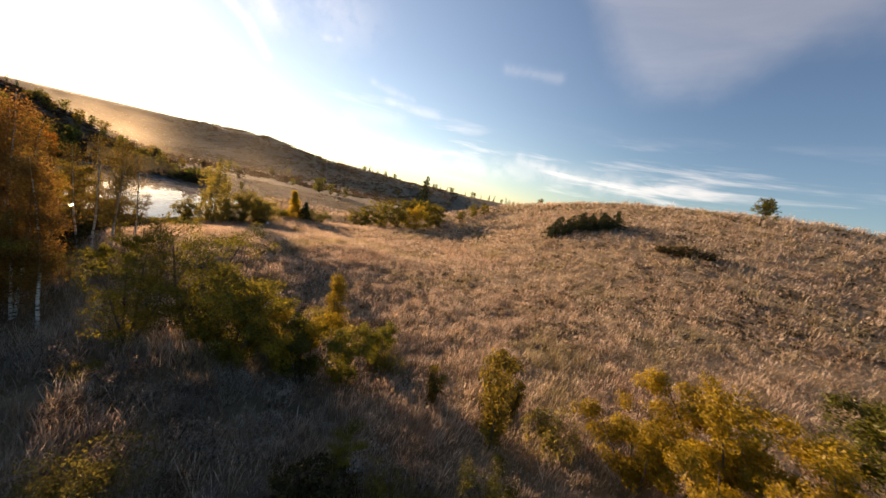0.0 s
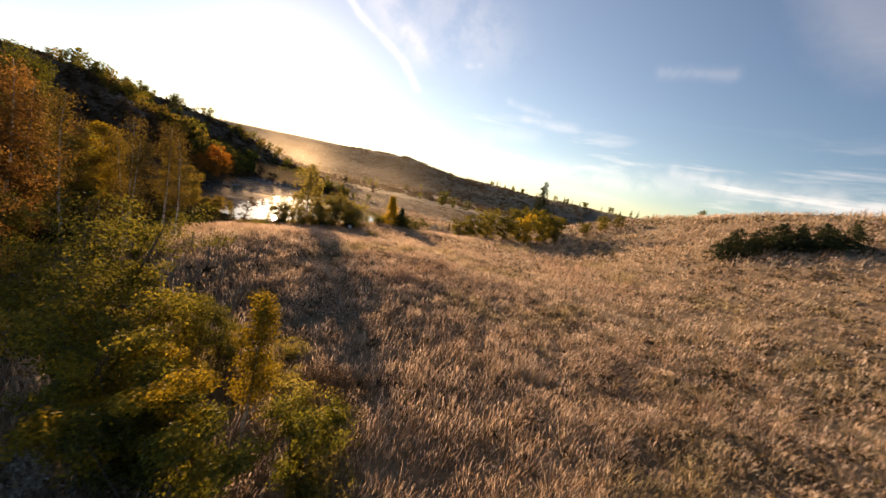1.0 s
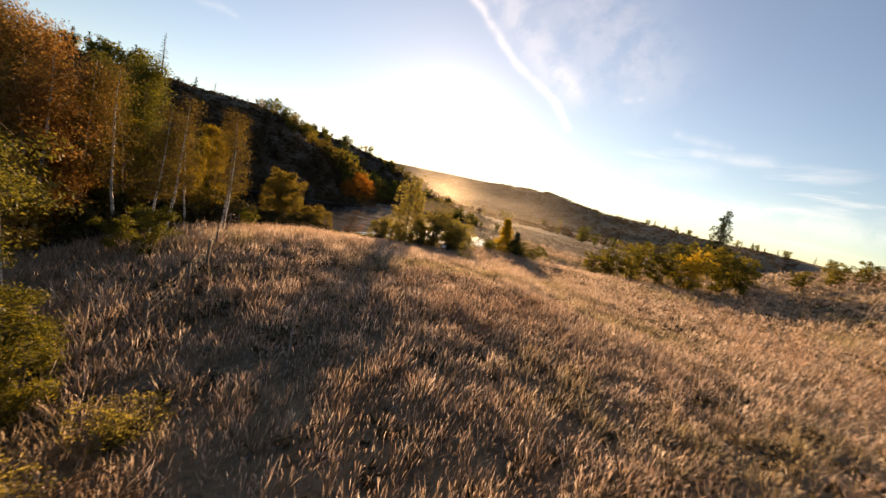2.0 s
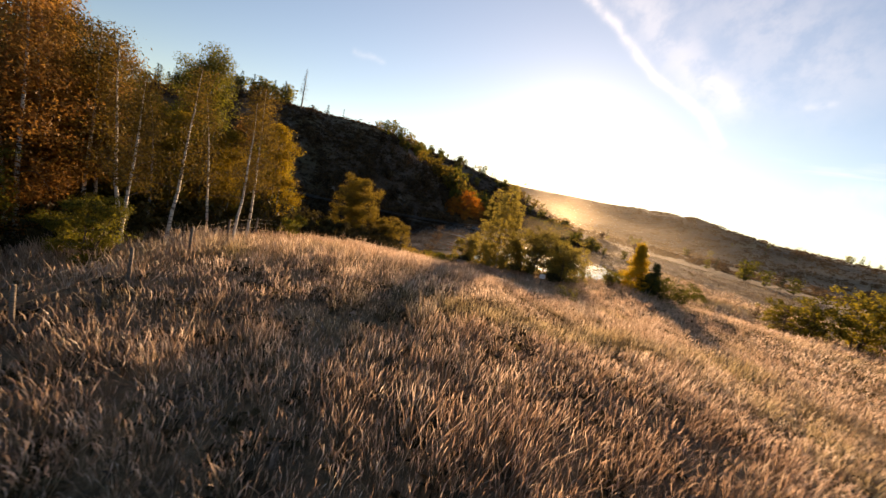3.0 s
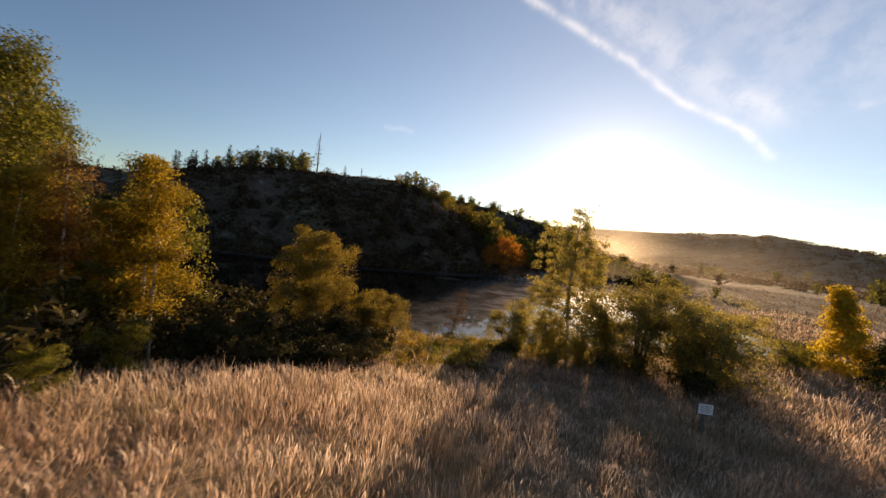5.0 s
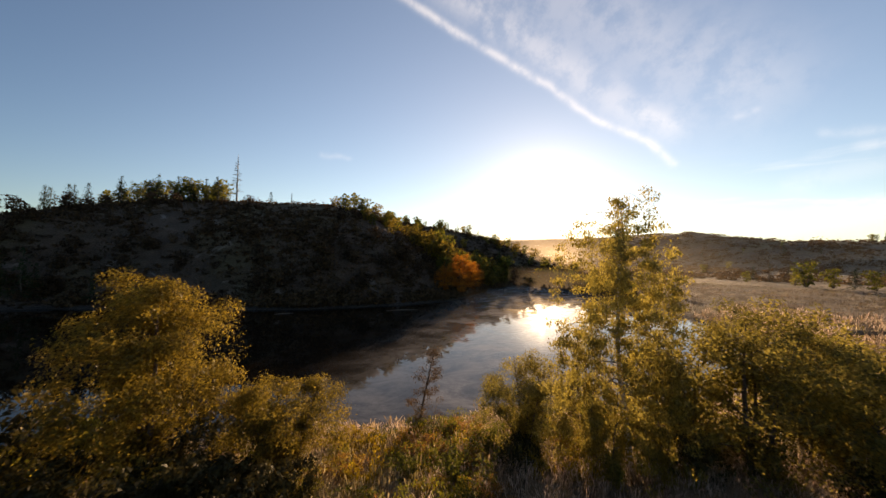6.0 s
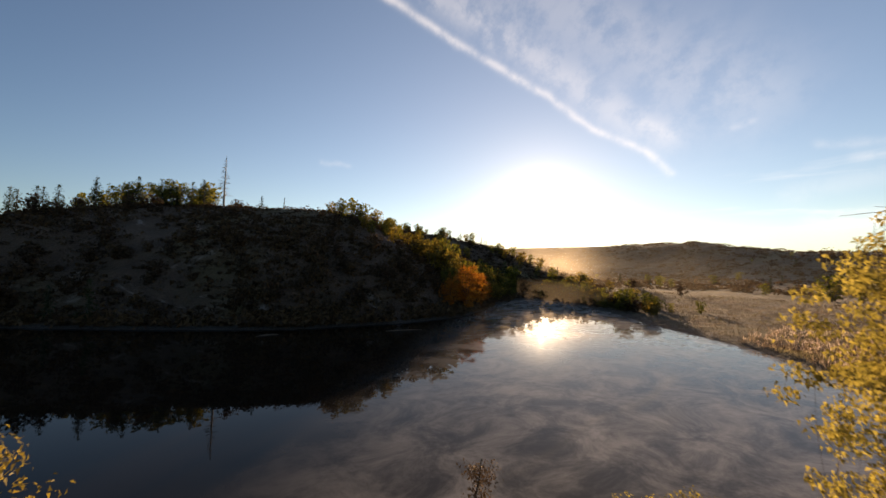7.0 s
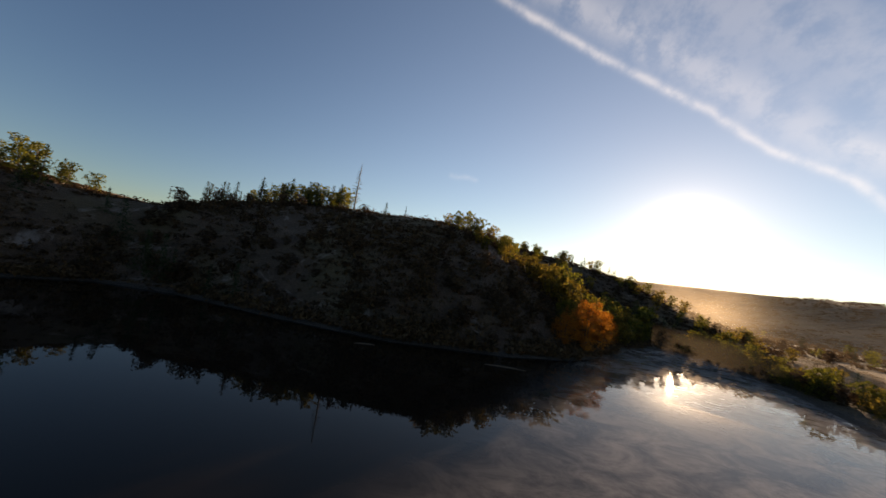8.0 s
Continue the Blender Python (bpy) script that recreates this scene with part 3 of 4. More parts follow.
def stand(ob, x, y, turn=0.0, scale=1.0, group=""):
    ob.matrix_basis = pose(x, y, ground_z(x, y) - 0.02, 0, 0, turn) @ Matrix.Scale(scale, 4)
    return tagged(ob, group=group)


def repeat(ob, x, y, turn, scale, group=""):
    ob2 = copy_thing(ob, Matrix.Identity(4))
    return stand(ob2, x, y, turn, scale, group)


# ---- ground and water ----
def spaced(lo, hi, near_lo, near_hi, step):
    """Grid lines: even where the camera comes near, wider and wider apart towards the horizon."""
    mid = np.arange(near_lo, near_hi + step / 2, step)
    out, s = [near_hi], step
    while out[-1] < hi:
        s *= 1.12
        out.append(out[-1] + s)
    left, s = [near_lo], step
    while left[-1] > lo:
        s *= 1.12
        left.append(left[-1] - s)
    return np.concatenate([np.array(left[:0:-1]), mid, np.array(out[1:])])


gx, gy = spaced(-2600, 2600, -135, 75, 0.9), spaced(-2600, 2600, -30, 150, 0.9)
mx, my = np.meshgrid(gx, gy)
rough = np.random.default_rng(3).normal(scale=0.07, size=mx.shape)
mz = land(mx, my) + rough * (shore_distance(mx, my) > 1.5)
idx = np.arange(mx.size).reshape(mx.shape)
quads = np.stack([idx[:-1, :-1], idx[:-1, 1:], idx[1:, 1:], idx[1:, :-1]], -1).reshape(-1, 4)
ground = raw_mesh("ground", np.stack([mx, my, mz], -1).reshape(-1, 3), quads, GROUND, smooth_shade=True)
tagged(ground, "rolling dry grassland and heath round a lake", "ground", kind="structure")

sx, sy = np.meshgrid(np.linspace(-135, -8, 40), np.linspace(-16, 166, 50))
idx = np.arange(sx.size).reshape(sx.shape)
quads = np.stack([idx[:-1, :-1], idx[:-1, 1:], idx[1:, 1:], idx[1:, :-1]], -1).reshape(-1, 4)
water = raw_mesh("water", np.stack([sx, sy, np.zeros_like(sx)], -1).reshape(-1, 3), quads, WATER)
tagged(water, "still dark lake water with pale streaks of steam and painted reflections", "water", kind="structure")


# ---- meadow grass ----
def patches(x, y, size, seed):
    """Smooth random patches between 0 and 1, about size metres across."""
    g = np.random.default_rng(seed).random((128, 128))
    u, v = np.asarray(x) / size, np.asarray(y) / size
    i, j = np.floor(u).astype(int), np.floor(v).astype(int)
    a, b = u - i, v - j
    a, b = a * a * (3 - 2 * a), b * b * (3 - 2 * b)
    i, j, i2, j2 = i % 128, j % 128, (i + 1) % 128, (j + 1) % 128
    return (g[i, j] * (1 - a) + g[i2, j] * a) * (1 - b) + (g[i, j2] * (1 - a) + g[i2, j2] * a) * b


def grass(name, n, seed, density, tall, width, label, plume=True, fan=0, stem=STEM, tips=PLUME, area=(-46, 66, -8, 112)):
    """Upright stalks with a seed plume and a leaf each, thicker where density(x, y) is high."""
    rng = np.random.default_rng(seed)
    xs, ys = [], []
    got = 0
    while got < n:
        x, y = rng.uniform(area[0], area[1], 400000), rng.uniform(area[2], area[3], 400000)
        keep = rng.random(400000) < density(x, y)
        xs.append(x[keep])
        ys.append(y[keep])
        got += keep.sum()
    x, y = np.concatenate(xs)[:n], np.concatenate(ys)[:n]
    keep = shore_distance(x, y) > 0.25
    x, y = x[keep], y[keep]
    n = len(x)
    tuft = 0.30 + 0.62 * patches(x, y, 0.55, 5) + 0.30 * patches(x, y, 1.7, 18) + 0.30 * patches(x, y, 4.6, 6)
    h = tall(x, y) * tuft * rng.uniform(0.6, 1.2, n)
    wd = width(x, y) * rng.uniform(0.7, 1.3, n)
    lean_x, lean_y = 0.05 + rng.normal(scale=0.20, size=n), -0.03 + rng.normal(scale=0.20, size=n)
    if fan:
        # each tussock is a fan of blades from one root
        h, wd, x, y = np.repeat(h, fan), np.repeat(wd, fan), np.repeat(x, fan), np.repeat(y, fan)
        n = len(x)
        h = h * rng.uniform(0.55, 1.15, n)
        ox, oy = rng.normal(size=n), rng.normal(size=n)
        x, y = x + ox * h * 0.10, y + oy * h * 0.10
        lean_x, lean_y = 0.04 + ox * 0.30, -0.03 + oy * 0.30
    z = land(x, y) - 0.03
    a = rng.uniform(0, math.pi, n)
    ux, uy = np.cos(a) * wd, np.sin(a) * wd
    foot = np.stack([x, y, z], 1)
    tip = foot + np.stack([lean_x * h, lean_y * h, h], 1)
    side = np.stack([ux, uy, np.zeros(n)], 1)
    mid = foot + (tip - foot) * 0.62 + np.stack([-0.02 * h, 0.02 * h, 0 * h], 1)
    if plume:
        neck = foot + (tip - foot) * 0.50
        belly = foot + (tip - foot) * 0.80
        verts = np.stack([foot - side * 0.5, foot + side * 0.5, neck, belly - side * 1.15, belly + side * 1.15, tip + np.stack([0.06 * h, -0.04 * h, -0.02 * h], 1)], 1)
        pol = np.array([(0, 1, 2), (2, 4, 3), (3, 4, 5)])
    else:
        verts = np.stack([foot - side, foot + side, mid + side * 0.7, mid - side * 0.7, tip], 1)
        pol = np.array([(0, 1, 2), (0, 2, 3), (3, 2, 4)])
    k = verts.shape[1]
    polys = (np.arange(n)[:, None, None] * k + pol[None]).reshape(-1, 3)
    ob = raw_mesh(name, verts.reshape(-1, 3), polys, stem, second=tips, slots=np.tile([0, 1, 1] if plume else [0, 0, 1], n))
    return tagged(ob, label, "grass", kind="stuff")


def to_line(x, y):
    """Metres from the line along the middle of the meadow."""
    pts = [(-9, 3), (5, 6), (4, 20), (-4, 31), (-14, 38), (-30, 44)]
    best = np.full(np.shape(x), 1e9)
    for (ax, ay), (bx, by) in zip(pts, pts[1:]):
        u = np.clip(((x - ax) * (bx - ax) + (y - ay) * (by - ay)) / ((bx - ax) ** 2 + (by - ay) ** 2), 0, 1)
        best = np.minimum(best, np.hypot(x - ax - u * (bx - ax), y - ay - u * (by - ay)))
    return best


def shaded_belt(x, y):
    """1 in the belt of trees, where the grass is thin."""
    return smooth(3.0, -1.0, y - 16.5 + 0.62 * (x + 4)) * smooth(2, -4, x) * smooth(4, 9, y)


def dens(x, y):
    d = to_line(x, y)
    lumps = np.clip(2.6 * (0.55 * patches(x, y, 0.55, 5) + 0.25 * patches(x, y, 1.3, 7) + 0.20 * patches(x, y, 4.3, 8)) - 0.72, 0, 1)
    return np.where(d < 7, 1.0, np.clip((7 / np.maximum(d, 7)) ** 1.7, 0.012, 1)) * (0.32 + 0.68 * lumps) * (1 - 0.35 * shaded_belt(x, y))


def far_grow(x, y):
    return 1.0 + 0.055 * np.clip(to_line(x, y) - 6, 0, 60)


def on_bank(x, y):
    """Grass is short on the bank between the meadow and the lake."""
    return 1.0 - 0.3 * smooth(-26, -31, x) * smooth(60, 52, y)


grass("meadow_grass", 320000, 11, dens, lambda x, y: 0.56 * far_grow(x, y) ** 0.25 * on_bank(x, y), lambda x, y: 0.0074 * far_grow(x, y),
      "tall dry reed grass with pale plumes, brown and straw-coloured", True)
grass("meadow_tussocks", 22000, 12, lambda x, y: np.clip(dens(x, y) + 0.02, 0, 1), lambda x, y: 0.66 * far_grow(x, y) ** 0.35 * on_bank(x, y), lambda x, y: 0.008 * far_grow(x, y),
      "fans of thin dry grass blades in dense tussocks", False, 10)
grass("frosted_weeds", 7500, 13, lambda x, y: smooth(4.0, -1.0, y - 15.5 + 0.62 * (x + 4)) * smooth(8, 0, x) * smooth(-24, -17, x) * np.clip(2.5 * patches(x, y, 1.6, 15) - 0.8, 0.02, 1), lambda x, y: 0.72 + 0 * x, lambda x, y: 0.014 + 0 * x,
      "pale frosted weeds standing in the shade of the shrubs", False, 8, FROST, FROST)
grass("bank_grass", 15000, 14, lambda x, y: (x < -20) * (y > 34) * (y < 98) * smooth(9.0, 5.0, shore_distance(x, y)) * (shore_distance(x, y) > 0.2) * np.clip(2.0 * patches(x, y, 1.2, 16) - 0.3, 0.15, 1), lambda x, y: 0.6 + 0 * x, lambda x, y: 0.022 + 0 * x,
      "dry sedge and grass on the lake bank", tips=STEM)

def on_marsh(x, y):
    return (y - 80 - 0.6 * (x + 20) > 6) * (shore_distance(x, y) > 0.1) * smooth(150, 90, np.hypot(x + 45, y - 80)) * np.clip(2.2 * patches(x, y, 5.0, 17) - 0.4, 0.1, 1) * (np.hypot(x + 27.5, y - 97) > 4)


grass("marsh_sedge", 20000, 15, on_marsh, lambda x, y: 0.62 + 0 * x, lambda x, y: 0.05 + 0 * x,
      "golden dry sedge over the flat marsh", stem=SEDGE, tips=SEDGE, area=(-125, 10, 78, 175))

# ---- trees along the lake ----
stand(tree("weeping_birch", 8.1, 21, "weep", LEAF["pale"], BIRCH_BARK, 72000, 0.058, "weeping birch with olive-gold hanging twigs beside the lake", spread=0.27, radius=2.55, low=0.12), -27.5, 48.6, 40)
stand(tree("lakeside_bush", 5.3, 22, "round", LEAF["pale"], BROWN_BARK, 27000, 0.075, "broad many-stemmed bush with thin olive leaves by the lake", "bush", spread=0.42, radius=2.3, low=0.03), -25.2, 50.7, 0)
stand(tree("lakeside_bush", 4.4, 23, "round", LEAF["pale"], BROWN_BARK, 20000, 0.075, "dense olive-brown bush next to the weeping birch", "bush", spread=0.42, radius=2.1, low=0.03), -23.0, 52.3, 70)
# two extra bushes, added behind the airy ones to block sun off the meadow
stand(tree("lakeside_bush", 4.2, 38, "bush", LEAF["pale"], BROWN_BARK, 11000, 0.10, "olive bush added behind the weeping birch to deepen its shadow", "bush", spread=0.42, radius=1.8, twigs=False), -27.2, 51.4, 70)
stand(tree("lakeside_bush", 3.9, 47, "bush", LEAF["pale"], BROWN_BARK, 10000, 0.10, "olive bush added among the lakeside bushes to deepen their shadow", "bush", spread=0.42, radius=1.8, twigs=False), -24.7, 53.4, 10)
stand(tree("round_bush", 3.3, 24, "bush", LEAF["pale"], BROWN_BARK, 34000, 0.052, "round olive bush beside the weeping birch", "bush", spread=0.30, radius=1.65), -30.6, 47.4, 10)
bare = stand(tree("bare_sapling", 3.9, 25, "sparse", LEAF["twig"], BROWN_BARK, 2600, 0.06, "nearly bare young alder at the water's edge", spread=0.20, radius=1.0, low=0.12), -34.5, 45.3, 0)
stand(tree("alder", 6.9, 26, "round", LEAF["amber"], BROWN_BARK, 85000, 0.058, "golden-leaved alder with a full crown above the lake", spread=0.25, radius=1.75, low=0.02), -33.8, 36.4, 15)
stand(tree("willow_bush", 3.6, 27, "bush", LEAF["amber"], BROWN_BARK, 42000, 0.056, "rounded golden willow bush on the lake bank", "bush", spread=0.28, radius=1.6), -33.2, 40.0, 0)
rusty = stand(tree("bank_shrub", 0.95, 37, "bush", LEAF["rust"], BROWN_BARK, 1900, 0.06, "low rust-brown shrub on the lake bank", "shrub", spread=0.5, twigs=False, radius=0.8), -33.1, 46.6, 0, group="low shrubs on the bank")
low_gold = stand(tree("bank_shrub", 0.9, 39, "bush", LEAF["gold"], BROWN_BARK, 1900, 0.06, "low golden shrub on the lake bank", "shrub", spread=0.5, twigs=False, radius=0.8), -34.2, 42.4, 0, group="low shrubs on the bank")
for ob, x, y, s in [(low_gold, -33.2, 43.4, 0.9), (rusty, -33.7, 44.2, 0.7), (low_gold, -32.6, 45.4, 0.8), (rusty, -31.9, 44.4, 0.8), (low_gold, -31.6, 46.0, 0.9), (rusty, -30.4, 45.0, 0.7), (low_gold, -31.8, 42.0, 0.8), (low_gold, -30.2, 43.2, 0.6), (rusty, -32.4, 41.6, 0.7)]:
    repeat(ob, x, y, 140 * s + 31 * x, s, "low shrubs on the bank")
dark_low = stand(tree("bank_shrub", 1.1, 40, "bush", LEAF["green"], BROWN_BARK, 1700, 0.07, "low dark green shrub on the lake bank", "shrub", spread=0.5, twigs=False, radius=0.9), -31.2, 48.9, 0, group="low shrubs on the bank")
rng = np.random.default_rng(77)
for i in range(60):
    x, y = rng.uniform(-34.8, -28.0), rng.uniform(39, 56)
    if float(shore_distance(np.array([x]), np.array([y]))[0]) > 0.7:
        repeat([rusty, low_gold, dark_low, dark_low][i % 4], x, y, rng.uniform(0, 360), rng.uniform(0.45, 0.95), "low shrubs on the bank")
# willows under the alder wear the leaf colour with shade painted in
stand(tree("willow_bush", 2.6, 28, "bush", LEAF["shade"], BROWN_BARK, 10400, 0.11, "willow bush under the alder, leaves coloured darker for shade", "bush", spread=0.45), -32.5, 36.0, 50)
dark_willow = stand(tree("willow_bush", 1.9, 48, "bush", LEAF["shade"], BROWN_BARK, 5200, 0.10, "willow bush on the lake bank, leaves coloured darker for shade", "bush", spread=0.5, radius=1.3, twigs=False), -30.4, 37.4, 50, group="dark willows on the bank")
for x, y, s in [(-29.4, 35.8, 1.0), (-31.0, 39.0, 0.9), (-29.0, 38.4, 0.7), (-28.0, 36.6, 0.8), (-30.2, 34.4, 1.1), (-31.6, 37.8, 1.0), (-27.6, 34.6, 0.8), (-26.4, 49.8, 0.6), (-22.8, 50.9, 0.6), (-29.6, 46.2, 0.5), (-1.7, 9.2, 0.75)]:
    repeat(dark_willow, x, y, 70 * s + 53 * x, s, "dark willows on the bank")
stand(tree("willow_bush", 2.5, 29, "bush", LEAF["shade"], BROWN_BARK, 10400, 0.11, "willow bush in a damp hollow, leaves coloured darker for shade", "bush", spread=0.5), -31.5, 33.2, 20)
stand(tree("willow_bush", 2.2, 30, "bush", LEAF["olive"], BROWN_BARK, 8800, 0.11, "low spreading willow bush at the lake bank", "bush", spread=0.5), -36.8, 33.5, 80)
stand(tree("small_round_bush", 1.7, 31, "bush", LEAF["olive"], BROWN_BARK, 6000, 0.06, "small round bush alone in the meadow", "bush", spread=0.42, radius=1.15), -24.4, 55.9, 0)
stand(tree("golden_birch", 5.0, 32, "cone", LEAF["yellow"], BIRCH_BARK, 13000, 0.11, "slim cone-shaped golden birch beside dark bushes", spread=0.20, radius=1.7, low=0.05), -21.8, 61.4, 0)
stand(conifer("small_spruce", 3.6, 33, "small dark spruce beside a golden birch", 0.42, 3600), -20.3, 61.4, 0)
stand(tree("low_bush", 2.2, 34, "bush", LEAF["olive"], BROWN_BARK, 8600, 0.075, "low bush beside the golden birch", "bush", spread=0.5, radius=1.9), -23.8, 60.4, 0)
stand(tree("low_bush", 2.9, 35, "bush", LEAF["green"], BROWN_BARK, 12000, 0.08, "low dark bush beside the small spruce", "bush", spread=0.6, radius=2.5), -18.7, 62.0, 90)
stand(tree("meadow_sapling", 1.2, 36, "shrub", LEAF["olive"], BROWN_BARK, 700, 0.06, "thin sapling standing in the dry grass", "sapling", spread=0.3), -14.8, 43.4, 0)

# ---- grove of birches and the belt of shrubs ----
birch_a = stand(tree("birch", 9.6, 41, "birch", LEAF["russet"], BIRCH_BARK, 16000, 0.08, "tall slender birch with russet leaves and a white trunk", spread=0.20, radius=1.75, low=0.28), -25.1, 21.3, 0, group="birches of the grove")
birch_b = stand(tree("birch", 8.0, 42, "birch", LEAF["thin"], BIRCH_BARK, 6500, 0.07, "thinly leaved birch with a bare white trunk", spread=0.20, lean=0.08, radius=1.5, low=0.34), -23.3, 27.8, 0, group="birches of the grove")
birch_sparse = stand(tree("birch", 8.2, 49, "birch", LEAF["thin"], BIRCH_BARK, 3000, 0.075, "birch with sparse brown-olive leaves and a white trunk", spread=0.20, lean=0.05, radius=1.5, low=0.32), -21.8, 24.6, 160, group="birches of the grove")
birch_c = stand(tree("birch", 9.0, 43, "birch2", LEAF["rust"], BIRCH_BARK, 17000, 0.08, "rust-coloured birch with two stems", spread=0.22, radius=1.9, low=0.15), -23.7, 20.4, 0, group="birches of the grove")
birch_big = stand(tree("large_birch", 12.7, 44, "birch2", LEAF["green"], BIRCH_BARK, 30000, 0.105, "large green birch rising over the grove", spread=0.24, radius=3.2, low=0.14), -33.0, 24.2, 0, group="birches of the grove")
full = stand(tree("golden_birch", 8.6, 45, "birch2", LEAF["gold"], BIRCH_BARK, 21000, 0.092, "golden birch leafed down to the undergrowth", spread=0.24, radius=1.9, low=0.10), -32.4, 29.5, 0, group="birches of the grove")
dense = stand(tree("grove_tree", 9.0, 46, "round", LEAF["green"], BROWN_BARK, 15000, 0.15, "dense olive-green tree standing deep in the grove", spread=0.24, radius=2.4, low=0.06), -30.4, 21.0, 0, group="birches of the grove")
more = [(birch_c, -22.6, 19.6, 80, 1.2), (birch_a, -25.6, 19.6, 200, 1.2), (birch_a, -29.0, 18.4, 150, 1.3), (birch_b, -24.2, 20.9, 60, 1.25), (birch_b, -26.4, 20.2, 310, 1.3), (birch_b, -28.2, 19.0, 100, 1.35), (birch_b, -27.5, 21.8, 30, 1.05), (birch_sparse, -25.9, 23.2, 250, 0.92), (full, -28.4, 23.6, 290, 0.88),
        (birch_sparse, -29.3, 24.8, 120, 0.90), (full, -30.6, 26.0, 240, 0.85), (birch_c, -32.2, 27.0, 60, 0.95), (dense, -35.0, 19.4, 140, 1.2), (dense, -35.6, 28.6, 340, 0.95), (birch_a, -29.6, 16.6, 20, 1.25),
        (dense, -32.6, 17.6, 60, 1.2), (birch_sparse, -21.0, 27.2, 190, 0.85), (birch_sparse, -24.0, 26.0, 300, 0.9), (dense, -27.4, 16.4, 210, 1.15), (birch_c, -18.6, 17.2, 60, 0.9), (birch_a, -16.8, 16.6, 140, 0.85),
        (birch_c, -21.4, 15.4, 340, 1.0), (dense, -24.0, 15.0, 20, 1.0), (birch_c, -20.0, 11.5, 110, 1.0), (birch_a, -24.0, 8.5, 310, 1.0), (dense, -33.0, 12.0, 60, 1.2), (birch_big, -36.8, 23.4, 120, 0.95),
        (dense, -37.4, 26.0, 10, 0.8), (birch_sparse, -23.6, 22.6, 10, 1.15), (full, -26.6, 26.6, 200, 0.62), (birch_b, -19.6, 23.4, 75, 0.9), (birch_b, -13.2, 19.2, 215, 0.66)]
for ob, x, y, turn, size in more:
    repeat(ob, x, y, turn, size, "birches of the grove")

for ob, x, y, turn, size in [(full, -24.9, 19.0, 10, 0.62), (full, -26.4, 20.4, 70, 0.72), (full, -27.4, 19.2, 130, 0.8), (full, -27.4, 22.8, 190, 0.6), (full, -29.0, 22.0, 250, 0.7), (full, -30.4, 23.6, 310, 0.68),
                             (full, -31.4, 24.9, 30, 0.6), (dense, -28.6, 20.4, 100, 0.62), (dense, -29.4, 25.8, 200, 0.45), (dense, -31.6, 28.2, 300, 0.5), (full, -34.0, 28.0, 90, 0.75), (dense, -26.0, 21.9, 10, 0.5),
                             (birch_c, -26.8, 21.2, 220, 0.8), (birch_c, -30.0, 25.2, 20, 0.72), (dense, -24.4, 17.8, 50, 0.6), (full, -22.4, 17.4, 150, 0.7), (dense, -20.8, 18.6, 260, 0.6)]:
    repeat(ob, x, y, turn, size, "birches of the grove")
shrub_green = stand(tree("shrub", 3.2, 51, "shrub", LEAF["green"], BROWN_BARK, 8000, 0.08, "green-yellow shrub in the rough grass", "shrub", spread=0.36), -1.3, 16.5, 0, 0.75, group="shrubs of the belt")
shrub_olive = stand(tree("shrub", 3.6, 52, "shrub", LEAF["olive"], BROWN_BARK, 8200, 0.08, "olive shrub with sparse leaves in the rough grass", "shrub", spread=0.32), -8.9, 16.8, 0, 1.05, group="shrubs of the belt")
shrub_gold = stand(tree("shrub", 4.2, 53, "shrub", LEAF["gold"], BROWN_BARK, 18000, 0.085, "golden-leaved birch shrub in rough grass", "shrub", spread=0.34), 11.4, 10.4, 0, group="shrubs of the belt")
sapling_gold = stand(tree("sapling", 2.7, 54, "shrub", LEAF["amber"], BROWN_BARK, 4200, 0.075, "slim golden-green sapling at the meadow's edge", "sapling", spread=0.20, radius=0.75), 4.4, 14.4, 0, group="saplings of the belt")
stand(tree("slender_birch", 4.9, 56, "birch", LEAF["gold"], BIRCH_BARK, 6500, 0.075, "slender young birch with golden leaves and a thin pale trunk", spread=0.22, radius=0.95, low=0.25), -3.7, 17.3, 0, 0.88)
green_tree = stand(tree("young_willow", 5.6, 55, "round", LEAF["olive"], BROWN_BARK, 12000, 0.075, "young willow with green-gold leaves", spread=0.30), -10.5, 17.5, 0, 1.15, group="shrubs of the belt")
for ob, x, y, turn, size in [(shrub_gold, -5.0, 15.6, 140, 0.8), (sapling_gold, 1.8, 14.3, 130, 0.7), (sapling_gold, 5.0, 13.7, 230, 0.7), (shrub_gold, 13.6, 8.2, 100, 0.95), (shrub_green, 16.9, 11.2, 200, 1.15), (shrub_gold, 8.6, 10.4, 20, 0.78), (shrub_gold, 9.4, 7.6, 300, 0.8),
                             (shrub_green, -4.0, 14.8, 90, 0.95), (shrub_green, -2.2, 15.3, 190, 0.8), (shrub_olive, -7.6, 15.2, 140, 1.1), (shrub_olive, 3.6, 8.4, 220, 0.55), (shrub_green, 0.6, 7.6, 40, 0.5),
                             (green_tree, -12.6, 16.4, 80, 0.9), (shrub_olive, -7.1, 17.7, 300, 1.1), (sapling_gold, 4.0, 12.0, 60, 1.4), (shrub_olive, -8.8, 20.0, 20, 0.75),
                             (shrub_olive, -6.6, 19.6, 310, 0.6), (shrub_green, -18.0, 23.0, 15, 0.8), (shrub_green, -18.9, 22.0, 75, 0.6),
                             (green_tree, -19.0, 14.0, 330, 1.1),
                             (shrub_green, -27.0, 30.6, 120, 0.6), (shrub_green, -24.6, 30.2, 220, 0.45), (shrub_olive, -1.5, 10.2, 120, 0.45)]:
    repeat(ob, x, y, turn, size, "shrubs of the belt")

